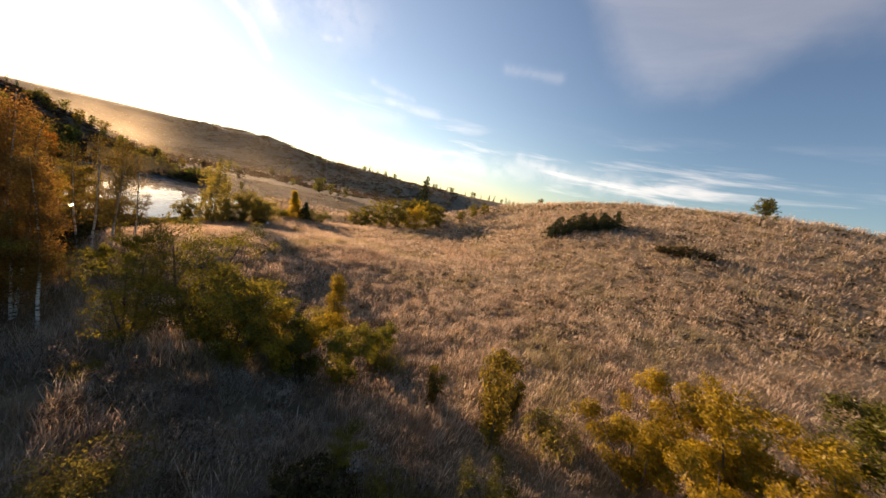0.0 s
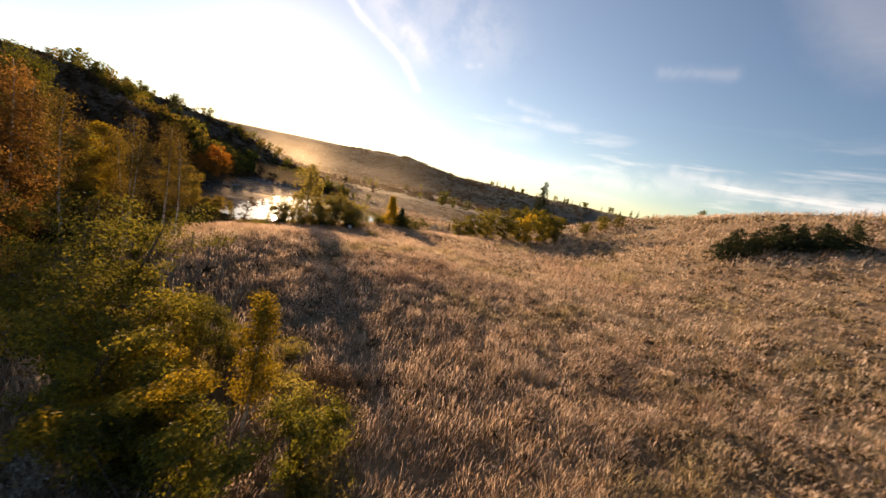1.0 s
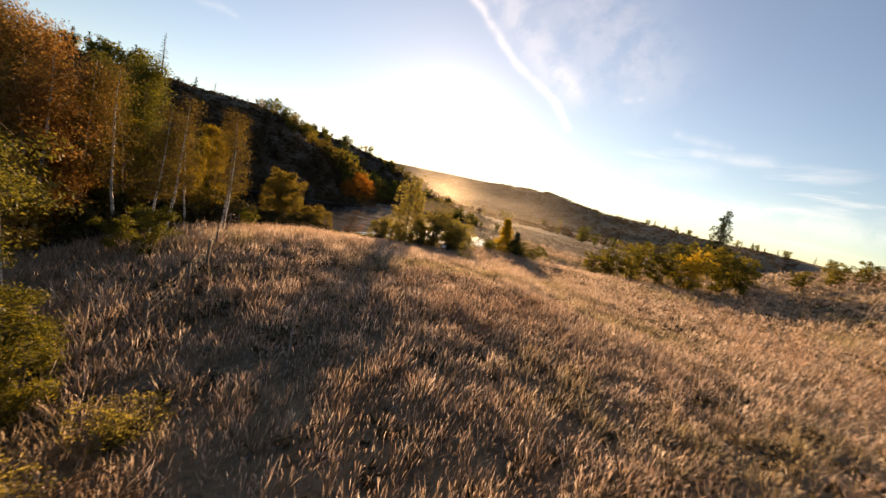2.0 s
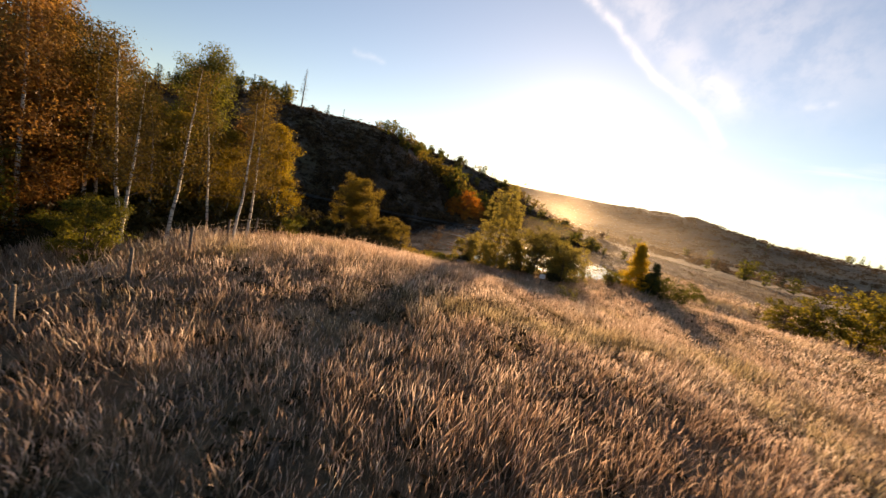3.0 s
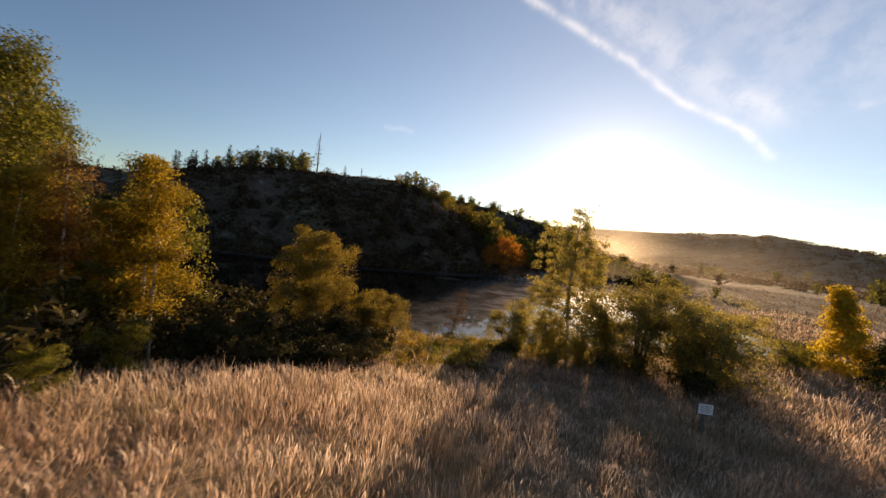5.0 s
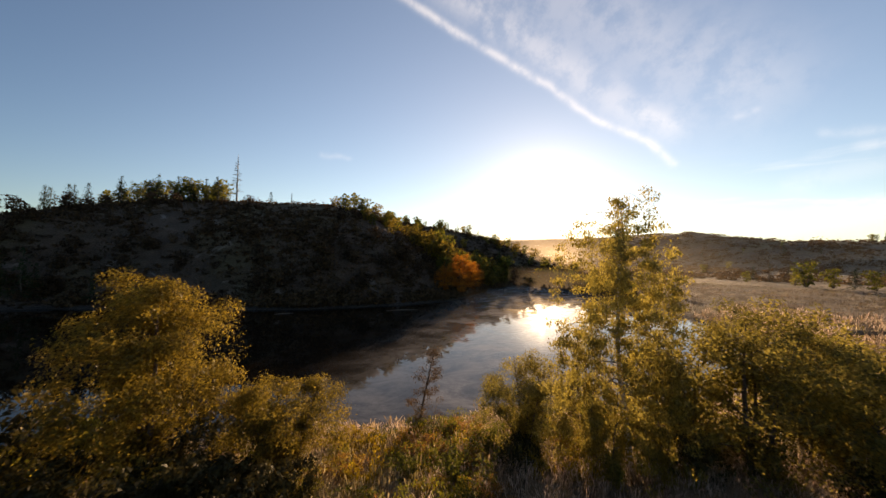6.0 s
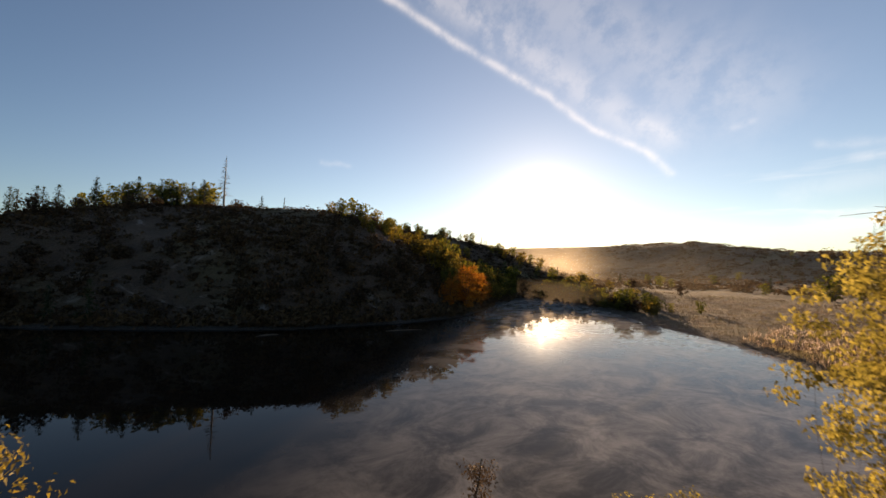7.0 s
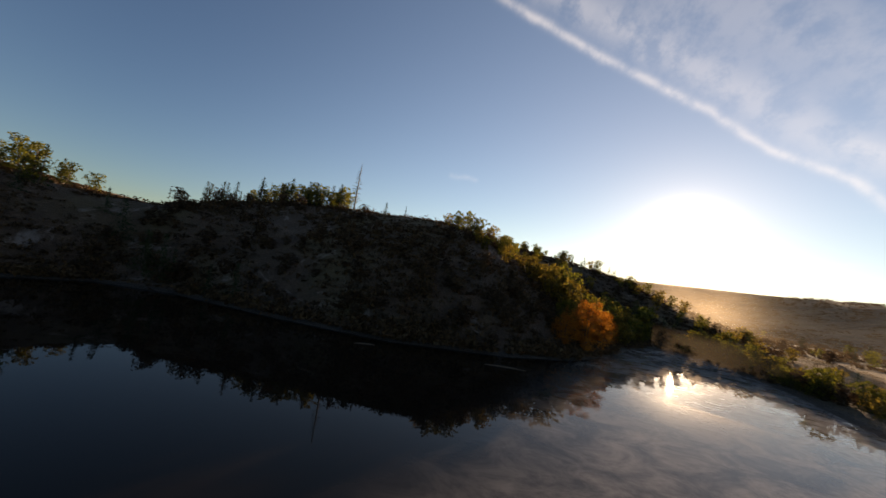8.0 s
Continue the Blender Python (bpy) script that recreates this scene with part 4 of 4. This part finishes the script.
low_rust = stand(tree("low_shrub", 1.1, 59, "bush", LEAF["twig"], BROWN_BARK, 2600, 0.055, "low brown bush at the meadow's edge", "shrub", spread=0.5, radius=1.0, twigs=False), -2.0, 19.6, 0, group="low shrubs of the belt")
low_green = stand(tree("low_shrub", 1.3, 60, "bush", LEAF["pale"], BROWN_BARK, 3200, 0.06, "low yellow-green bush at the meadow's edge", "shrub", spread=0.5, radius=1.0, twigs=False), -2.6, 18.4, 0, group="low shrubs of the belt")
for ob, x, y, s in [(low_rust, -3.2, 20.2, 0.8), (low_green, -1.2, 17.9, 0.9), (low_green, -0.4, 16.6, 0.8), (low_green, -4.2, 19.2, 0.8), (low_green, -5.4, 21.0, 0.7), (low_rust, -5.2, 18.4, 0.9), (low_green, -6.8, 18.6, 0.9),
                    (low_green, -2.0, 8.0, 0.9), (low_green, -8.0, 8.8, 0.8), (low_rust, -5.6, 9.0, 0.7), (low_green, 0.4, 9.6, 0.8), (low_green, 1.6, 8.8, 0.7), (low_rust, -10.4, 11.6, 0.8), (low_green, -12.0, 13.6, 0.7), (low_rust, -7.4, 12.0, 0.6), (low_green, -4.2, 11.6, 0.5), (low_green, 6.3, 12.3, 1.1), (low_green, -7.5, 9.2, 1.25)]:
    repeat(ob, x, y, 97 * s + 41 * x, s, "low shrubs of the belt")

weed = stand(tree("weed_clump", 0.9, 68, "bush", LEAF["dry"], BROWN_BARK, 1000, 0.06, "clump of frosted dry weeds in the shade", "weeds", spread=0.5, radius=0.6, twigs=False), -6.0, 11.0, 0, group="weed clumps")
rng = np.random.default_rng(69)
for i in range(75):
    x, y = rng.uniform(-17, 3), rng.uniform(6, 15)
    if y + 0.62 * (x + 4) < 13.5:
        repeat(weed, x, y, rng.uniform(0, 360), rng.uniform(0.5, 1.4), "weed clumps")

# the grove's shade is painted into these leaves as a darker colour
under = stand(tree("undergrowth_bush", 2.6, 57, "bush", LEAF["shade"], BROWN_BARK, 1700, 0.19, "dense undergrowth bush among the birches, leaves coloured darker for shade", "bush", spread=0.6, twigs=False), -27.0, 18.0, 0, group="undergrowth of the grove")
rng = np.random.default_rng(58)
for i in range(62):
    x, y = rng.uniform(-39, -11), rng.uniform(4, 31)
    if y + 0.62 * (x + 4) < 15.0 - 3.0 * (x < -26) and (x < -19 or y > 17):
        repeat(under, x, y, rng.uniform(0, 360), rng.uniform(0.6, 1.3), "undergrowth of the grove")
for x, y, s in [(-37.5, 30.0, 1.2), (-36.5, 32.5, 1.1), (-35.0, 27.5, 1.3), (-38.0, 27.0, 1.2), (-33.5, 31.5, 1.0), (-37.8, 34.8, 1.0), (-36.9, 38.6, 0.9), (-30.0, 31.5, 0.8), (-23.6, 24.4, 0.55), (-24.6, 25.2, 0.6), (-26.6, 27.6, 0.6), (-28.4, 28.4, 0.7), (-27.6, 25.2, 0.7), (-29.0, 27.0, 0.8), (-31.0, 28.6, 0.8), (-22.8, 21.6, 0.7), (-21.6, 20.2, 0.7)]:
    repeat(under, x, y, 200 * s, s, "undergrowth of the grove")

# ---- far side of the meadow ----
for x, y, s in [(-14.2, 75.4, 0.9), (-12.6, 76.4, 1.0), (-16.4, 75.0, 0.7)]:
    repeat(bare, x, y, 100 * s, s, "bare saplings beyond the meadow")
stand(conifer("tall_spruce", 11.2, 61, "tall dark spruce rising from a group of bushes", 0.30, 3800), -1.4, 87.7, 0)
stand(tree("yellow_maple", 6.0, 62, "round", LEAF["yellow"], BROWN_BARK, 3800, 0.17, "bright yellow tree in a group of bushes", spread=0.33, radius=2.2), -1.8, 73.6, 0)
clump = stand(tree("meadow_bush", 5.2, 63, "round", LEAF["olive"], BROWN_BARK, 3600, 0.20, "olive bush in a row beyond the meadow", "bush", spread=0.40, twigs=False), -6.0, 77.0, 0, group="bushes beyond the meadow")
for x, y, turn, size in [(-9.5, 76.5, 40, 0.95), (-12.6, 75.6, 100, 0.7), (-15.0, 76.5, 160, 0.55), (1.0, 78.6, 220, 0.9), (2.8, 79.4, 280, 0.7), (-4.0, 79.4, 330, 1.0), (8.0, 84.0, 20, 0.4), (11.0, 86.0, 70, 0.5), (14.0, 88.0, 130, 0.45)]:
    repeat(clump, x, y, turn, size * 1.3, "bushes beyond the meadow")
young_pine = stand(conifer("young_pine", 2.9, 64, "young dark pine in a thicket on the slope", 0.75, 2200), 22.6, 51.6, 0, group="pine thicket")
for i, (x, y) in enumerate([(20.2, 50.6), (21.3, 52.4), (23.8, 50.9), (24.6, 52.6), (25.9, 51.6), (27.0, 53.0), (22.2, 53.6), (19.4, 52.0), (28.2, 52.2), (24.0, 54.0), (21.0, 51.4), (23.2, 52.0), (25.2, 50.6), (26.6, 51.8), (20.4, 53.4), (25.4, 53.8), (18.6, 51.0), (27.6, 51.2)]):
    repeat(young_pine, x, y, 37 * i, 0.60 + 0.09 * (i * 7 % 5), "pine thicket")
stand(tree("lone_tree", 4.1, 65, "round", LEAF["green"], BROWN_BARK, 3200, 0.15, "lone small oak on the crest of the meadow", spread=0.36, radius=1.5, low=0.4), 48.4, 50.5, 0)
stand(tree("lone_tree", 3.0, 66, "round", LEAF["green"], BROWN_BARK, 800, 0.18, "lone small tree far off on the crest", spread=0.3), 34.2, 112.0, 0)
# dark leaf colour carries the shadow of the hollow
hollow_bush = stand(tree("heath_bush", 1.4, 67, "bush", LEAF["shade"], BROWN_BARK, 4160, 0.09, "low bush in a hollow of the slope, leaves coloured dark for its shadow", "bush", spread=1.0), 29.2, 39.0, 0)
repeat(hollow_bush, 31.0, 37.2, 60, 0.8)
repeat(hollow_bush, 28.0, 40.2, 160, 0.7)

# ---- the hill across the water ----
stand(conifer("dead_spruce", 11.6, 71, "tall dead spruce with bare boughs on the hill crest", 0.15, dead=True), -115.5, 39.1, 0)
hill_pine = stand(conifer("hill_pine", 3.0, 72, "small pine standing alone on the hill crest", 0.30, 500), -115.5, 46.3, 0, group="trees on the hill")
stand(conifer("thin_sapling", 3.2, 73, "thin nearly bare sapling on the hill crest", 0.14, 120), -116.5, 51.0, 0)
red_tree = stand(tree("red_maple", 9.4, 74, "round", LEAF["flame"], BROWN_BARK, 9000, 0.17, "rust-red tree at the lake shore", spread=0.34, radius=3.6), -84.5, 80.5, 0)
hill_leaf = stand(tree("hill_birch", 4.4, 75, "round", LEAF["green"], BROWN_BARK, 480, 0.33, "small dark olive birch on the hill crest", spread=0.28, twigs=False), -122.0, 33.0, 0, group="trees on the hill")
hill_gold = stand(tree("hill_birch", 4.0, 76, "round", LEAF["amber"], BROWN_BARK, 480, 0.33, "small yellow birch on the hillside", spread=0.30, twigs=False), -125.0, 28.0, 0, group="trees on the hill")
hill_spruce = stand(conifer("hill_spruce", 5.0, 77, "dark spruce on the hillside", 0.30, 620), -126.0, 36.0, 0, group="trees on the hill")
rng = np.random.default_rng(9)
kinds = [hill_leaf, hill_leaf, hill_spruce, hill_spruce, hill_spruce, hill_pine]
for i in range(46):
    repeat(kinds[rng.integers(0, 6)], -119 - rng.uniform(0, 12), rng.uniform(4, 37), rng.uniform(0, 360), rng.uniform(0.8, 1.45), "trees on the hill")
for i in range(60):
    u = rng.random()
    repeat([hill_gold, hill_gold, hill_leaf][i % 3], -106 + 6 * u + rng.normal(scale=4.0), 60 + 40 * u + rng.normal(scale=1.5), rng.uniform(0, 360), rng.uniform(0.55, 1.15), "trees on the hill")
for i in range(90):
    u, back = rng.random(), rng.gamma(2.0, 2.2)
    repeat([hill_gold, hill_leaf, hill_gold, hill_spruce, hill_gold][i % 5], -86 - 27 * u - back * 0.85, 77 + 44 * u + back * 0.35 - back * 0.6, rng.uniform(0, 360), rng.uniform(0.8, 1.8), "trees on the hill")
for x, y, s in [(-89.5, 86.5, 0.8), (-93.5, 91, 0.7), (-84.5, 76.5, 0.6)]:
    repeat(red_tree, x, y, 50 * s, s, "trees on the hill")
for x, y, s in [(-103.5, 2.2, 1.6), (-100.5, 8.0, 1.35), (-106, -2, 1.0), (-99.5, 13.0, 0.9)]:
    repeat(hill_spruce, x, y, 90 * s, s, "trees on the hill")
for i in range(34):
    repeat(kinds[rng.integers(0, 6)], rng.uniform(-125, -98), rng.uniform(-42, -10), rng.uniform(0, 360), rng.uniform(0.9, 1.6), "trees on the hill")
hill_bush = stand(tree("hill_bush", 3.0, 79, "round", LEAF["scrub"], BROWN_BARK, 420, 0.27, "dark nearly bare bush on the hillside", "bush", spread=0.28, twigs=False, radius=1.3), -98.0, 40.0, 0, group="bushes on the hillside")
for i in range(110):
    y = rng.uniform(0, 84)
    x = float(np.interp(y, [0, 16, 32, 48, 64, 76, 86], [-98, -96, -87, -80.5, -79.5, -83.5, -89.5])) - rng.gamma(2.0, 5.0)
    repeat(hill_bush, x, y, rng.uniform(0, 360), rng.uniform(0.5, 1.3), "bushes on the hillside")
for x, y, s in [(-99.5, 9.0, 1.5), (-98.0, 12.0, 1.7), (-94.5, 20.5, 1.0), (-92.0, 25.0, 1.2)]:
    repeat(hill_spruce, x, y, 60 * s, s, "trees on the hill")
# trees at the head of the lake, thick on the sunlit slope and thinner along the marsh
for i in range(120):
    u = rng.random() ** 1.3
    x, y = -106 + 38 * u + rng.normal(scale=3.0), 121 - 11 * u + rng.gamma(2.0, 3.2)
    if float(shore_distance(np.array([x]), np.array([y]))[0]) > 0.8:
        repeat([hill_leaf, hill_spruce, hill_leaf, hill_gold, hill_spruce, hill_bush][i % 6], x, y, rng.uniform(0, 360), rng.uniform(0.45, 1.25) * (1.0 - 0.35 * u), "trees at the head of the lake")
for ob, x, y, s in [(hill_leaf, -71.0, 111.5, 1.15), (hill_leaf, -73.5, 113.5, 1.0), (hill_bush, -69.0, 111.0, 1.1), (hill_spruce, -66.5, 112.5, 0.8), (hill_bush, -75.5, 115.0, 1.2), (hill_leaf, -61.5, 121.0, 0.6), (hill_bush, -77.5, 116.5, 1.0), (hill_leaf, -68.5, 115.0, 0.9)]:
    repeat(ob, x, y, 70 * s + 19 * x, s, "trees at the head of the lake")
for ob, x, y, s in [(hill_leaf, -56.0, 186.0, 1.9), (hill_leaf, -51.0, 189.0, 1.4), (hill_spruce, -47.0, 190.0, 1.2), (hill_leaf, -43.0, 188.0, 1.3), (hill_leaf, -60.0, 191.0, 1.1), (hill_bush, -86.0, 166.0, 1.4), (hill_bush, -97.0, 158.0, 1.3)]:
    repeat(ob, x, y, 77 * s + 13 * x, s, "bushes on the flat beyond the lake")
for i in range(110):
    a, r = radians(rng.uniform(76, 143)), rng.uniform(165, 330)
    repeat([hill_leaf, hill_bush, hill_spruce, hill_bush][i % 4], -27 + r * math.cos(a), 40 + r * math.sin(a), rng.uniform(0, 360), rng.uniform(0.5, 1.3), "bushes on the far ridge")
for i in range(130):
    a, v = radians(126 + 34 * rng.random()), rng.random()
    r = 104 + 44 * v
    x, y = -29 + r * math.cos(a), 41.5 + r * math.sin(a)
    if float(shore_distance(np.array([x]), np.array([y]))[0]) > 1.0:
        repeat([hill_gold, hill_leaf, hill_spruce, hill_gold, hill_bush, hill_leaf][i % 6], x, y, rng.uniform(0, 360), rng.uniform(0.5, 1.15), "trees on the hill")
for i in range(46):
    u = rng.random()
    x, y = -104 + 42 * u + rng.normal(scale=1.0), 119.5 - 16 * u * u + 1.5 + rng.gamma(1.5, 1.2)
    if float(shore_distance(np.array([x]), np.array([y]))[0]) > 0.5:
        repeat([hill_bush, hill_gold, hill_leaf][i % 3], x, y, rng.uniform(0, 360), rng.uniform(0.35, 0.8), "trees at the head of the lake")
for i in range(46):
    u = rng.random()
    a, r = radians(139.5 + 20 * u), 146 + rng.normal(scale=3.0)
    repeat([hill_spruce, hill_leaf, hill_pine][i % 3], -29 + r * math.cos(a), 41.5 + r * math.sin(a), rng.uniform(0, 360), rng.uniform(0.4, 0.85), "trees on the hill")
for i in range(36):
    a, r = radians(rng.uniform(68, 98)), rng.uniform(318, 345)
    repeat([hill_spruce, hill_leaf][i % 2], -27 + r * math.cos(a), 40 + r * math.sin(a), rng.uniform(0, 360), rng.uniform(0.8, 1.4), "far wood edge")


def scrub(name, n, seed, inside, size, leaf, label):
    """Low bushes as heaps of small leaves over a stretch of land."""
    rng = np.random.default_rng(seed)
    x, y = inside(rng, n)
    keep = (shore_distance(x, y) > 0.8) & (patches(x, y, 9.0, seed) * 0.6 + patches(x, y, 3.0, seed + 1) * 0.4 > rng.uniform(0.25, 0.75, len(x)))
    x, y = x[keep], y[keep]
    z = land(x, y)
    per = 16
    r = size * rng.gamma(3.0, 0.33, len(x))
    off = rng.normal(size=(len(x), per, 3))
    off = np.clip(off, -1.5, 1.5)
    off[:, :, 2] = np.minimum(np.abs(off[:, :, 2]), 1.1) * 0.6
    c = np.stack([x, y, z], 1)[:, None] + off * r[:, None, None] * np.array([0.55, 0.55, 0.6])
    v, f = leaves(c.reshape(-1, 3), size * 0.52, rng, 0.0, 0.55)
    return tagged(raw_mesh(name, v, f, leaf), label, "scrub", kind="stuff")


scrub("hillside_scrub", 17000, 81, lambda g, n: (g.uniform(-135, -80, n), g.uniform(-40, 130, n)), 0.85, LEAF["scrub"], "dark leafless scrub and heather covering the steep hillside")
scrub("ridge_scrub", 9000, 82, lambda g, n: (lambda a, r: (-27 + r * np.cos(a), 40 + r * np.sin(a)))(np.radians(g.uniform(80, 143, n)), g.uniform(175, 500, n)), 1.9, LEAF["scrub"], "brown scrub scattered over the far ridge")
scrub("back_hill_scrub", 5200, 85, lambda g, n: (lambda a, r: (-29 + r * np.cos(a), 41.5 + r * np.sin(a)))(np.radians(g.uniform(124, 160, n)), g.uniform(92, 150, n)), 1.0, LEAF["scrub"], "brown scrub on the sunlit back of the hill")
scrub("shore_reeds", 1500, 83, lambda g, n: (g.uniform(-46, -26, n), g.uniform(20, 95, n)), 0.42, LEAF["twig"], "dry reeds and sedge along the near shore")


def open_meadow(g, n):
    return g.uniform(-16, 66, n), g.uniform(20, 112, n)


scrub("meadow_herbs", 15000, 86, open_meadow, 0.34, LEAF["herb"], "low brown-green herbs scattered through the dry meadow")
scrub("pale_meadow_tufts", 12000, 87, open_meadow, 0.30, LEAF["dry"], "pale fluffy seed heads scattered through the dry meadow")


def along_shore(g, n):
    """Points just above the water under the hill."""
    pts = SHORE[16:26]
    i, u = g.integers(0, len(pts) - 1, n), g.random(n)[:, None]
    p = pts[i] * (1 - u) + pts[i + 1] * u
    return p[:, 0] - g.gamma(2.0, 0.9, n) + 0.8, p[:, 1] + g.normal(scale=0.8, size=n)


scrub("hill_shore_bushes", 6500, 84, along_shore, 1.15, LEAF["scrub"], "dark bushes hanging over the water under the hill")


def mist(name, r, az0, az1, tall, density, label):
    """An upright bowed sheet that stands in for a bank of thin scattering fog."""
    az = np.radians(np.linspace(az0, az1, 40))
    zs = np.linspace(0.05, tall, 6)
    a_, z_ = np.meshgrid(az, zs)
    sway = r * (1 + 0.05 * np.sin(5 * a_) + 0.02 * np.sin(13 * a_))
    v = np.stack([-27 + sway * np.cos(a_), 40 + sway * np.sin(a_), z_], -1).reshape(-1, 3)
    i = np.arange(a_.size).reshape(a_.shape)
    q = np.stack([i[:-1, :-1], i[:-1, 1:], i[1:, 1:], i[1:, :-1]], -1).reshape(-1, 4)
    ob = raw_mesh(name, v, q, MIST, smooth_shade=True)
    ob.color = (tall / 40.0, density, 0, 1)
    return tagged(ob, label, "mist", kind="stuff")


# sheets added to veil the far land with imitated mist and haze
mist("morning_mist", 58, 112, 146, 3, 0.06, "translucent sheet for low steam over the open water")
mist("morning_mist", 92, 100, 137, 7, 0.045, "translucent sheet for low morning mist over the far water")
mist("morning_mist", 150, 84, 146, 16, 0.055, "translucent sheet for thin mist over the head of the lake")
mist("morning_mist", 250, 80, 146, 38, 0.07, "translucent sheet for sunlit haze in front of the far ridge")

# ---- small things ----
def sign_board(x, y, turn):
    root = new("sign_board")
    tagged(root, "small white notice board on a wooden post in the grass", "sign")
    root.matrix_basis = pose(x, y, ground_z(x, y), 0, 0, turn)

    def box(name, sx_, sy_, sz, px, py, pz, mat, label="", parent=None):
        bm = bmesh.new()
        bmesh.ops.create_cube(bm, size=1.0, matrix=Matrix.Translation((px, py, pz)) @ Matrix.Diagonal((sx_, sy_, sz, 1)))
        bmesh.ops.bevel(bm, geom=bm.edges[:], offset=0.006, segments=2, affect="EDGES")
        me = bpy.data.meshes.new(name)
        bm.to_mesh(me)
        bm.free()
        me.materials.append(mat)
        ob = new(name, me)
        ob.parent = parent or root
        return tagged(ob, label)

    box("post", 0.07, 0.07, 1.25, 0, 0, 0.55, POST_WOOD)
    box("frame", 0.46, 0.035, 0.36, 0, -0.055, 1.02, POST_WOOD, "dark wooden frame")
    panel = box("panel", 0.40, 0.012, 0.30, 0, -0.082, 1.02, PANEL_WHITE, "white printed panel")
    for i in range(4):
        box("print_bar", 0.30 - 0.05 * (i % 2), 0.004, 0.014, -0.02 * (i % 2), -0.0905, 1.11 - 0.055 * i, PANEL_GREY, "", panel)


sign_board(-19.9, 46.6, 60)


def fence(points):
    """Wooden posts with wires between them."""
    root = new("wire_fence")
    tagged(root, "old wire fence on thin wooden posts at the meadow edge", "fence")
    tops = []
    for x, y in points:
        z = ground_z(x, y)
        v, f = tubes([[((x, y, z - 0.2), 0.05), ((x + 0.02, y, z + 0.6), 0.047), ((x + 0.03, y + 0.02, z + 1.25), 0.043), ((x + 0.03, y + 0.02, z + 1.26), 0.005)]], 8)
        raw_mesh("post", v, f, POST_WOOD, root)
        tops.append((x, y, z))
    for lift in (0.25, 0.5, 0.75, 0.98, 1.18):
        run = [((x, y, z + lift), 0.0035) for x, y, z in tops]
        v, f = tubes([run], 4)
        raw_mesh("wire", v, f, WIRE, root)


fence([(-9.5, 21.9), (-12.2, 23.5), (-14.8, 24.8), (-17.6, 25.9), (-20.3, 27.0), (-23.0, 28.2), (-25.6, 29.6), (-28.2, 31.0)])


def dead_pole(x, y, h):
    """A thin dead stem standing in the grass."""
    root = new("dead_sapling")
    tagged(root, "thin dead sapling standing in the grass", "sapling")
    root.matrix_basis = pose(x, y, ground_z(x, y), 0, 0, 0)
    v, f = tubes([[((0, 0, -0.1), 0.035), ((0.02, 0, h * 0.5), 0.028), ((0.05, 0.02, h), 0.012)]], 6)
    raw_mesh("trunk", v, f, GREY_BARK, root)
    v, f = tubes([[((0.03, 0, h * 0.7), 0.012), ((0.25, 0.1, h * 0.85), 0.005)], [((0.03, 0, h * 0.55), 0.012), ((-0.2, 0.1, h * 0.7), 0.005)]], 4)
    raw_mesh("branchwork", v, f, GREY_BARK, root)


dead_pole(-5.8, 24.4, 1.9)


def floating_log(x, y, turn, length):
    root_ = tubes([[((-length / 2, 0, 0.02), 0.05), ((-length / 6, 0.1, 0.04), 0.10), ((length / 5, 0.05, 0.05), 0.09), ((length / 2, -0.1, 0.03), 0.04)]], 7)
    ob = raw_mesh("floating_log", *root_, BROWN_BARK)
    ob.matrix_basis = pose(x, y, 0.0, 0, 0, turn)
    tagged(ob, "dark driftwood log lying in the shallow water", "log")


floating_log(-72.0, 61.5, 78, 5.0)
floating_log(-75.8, 45.0, 95, 2.5)
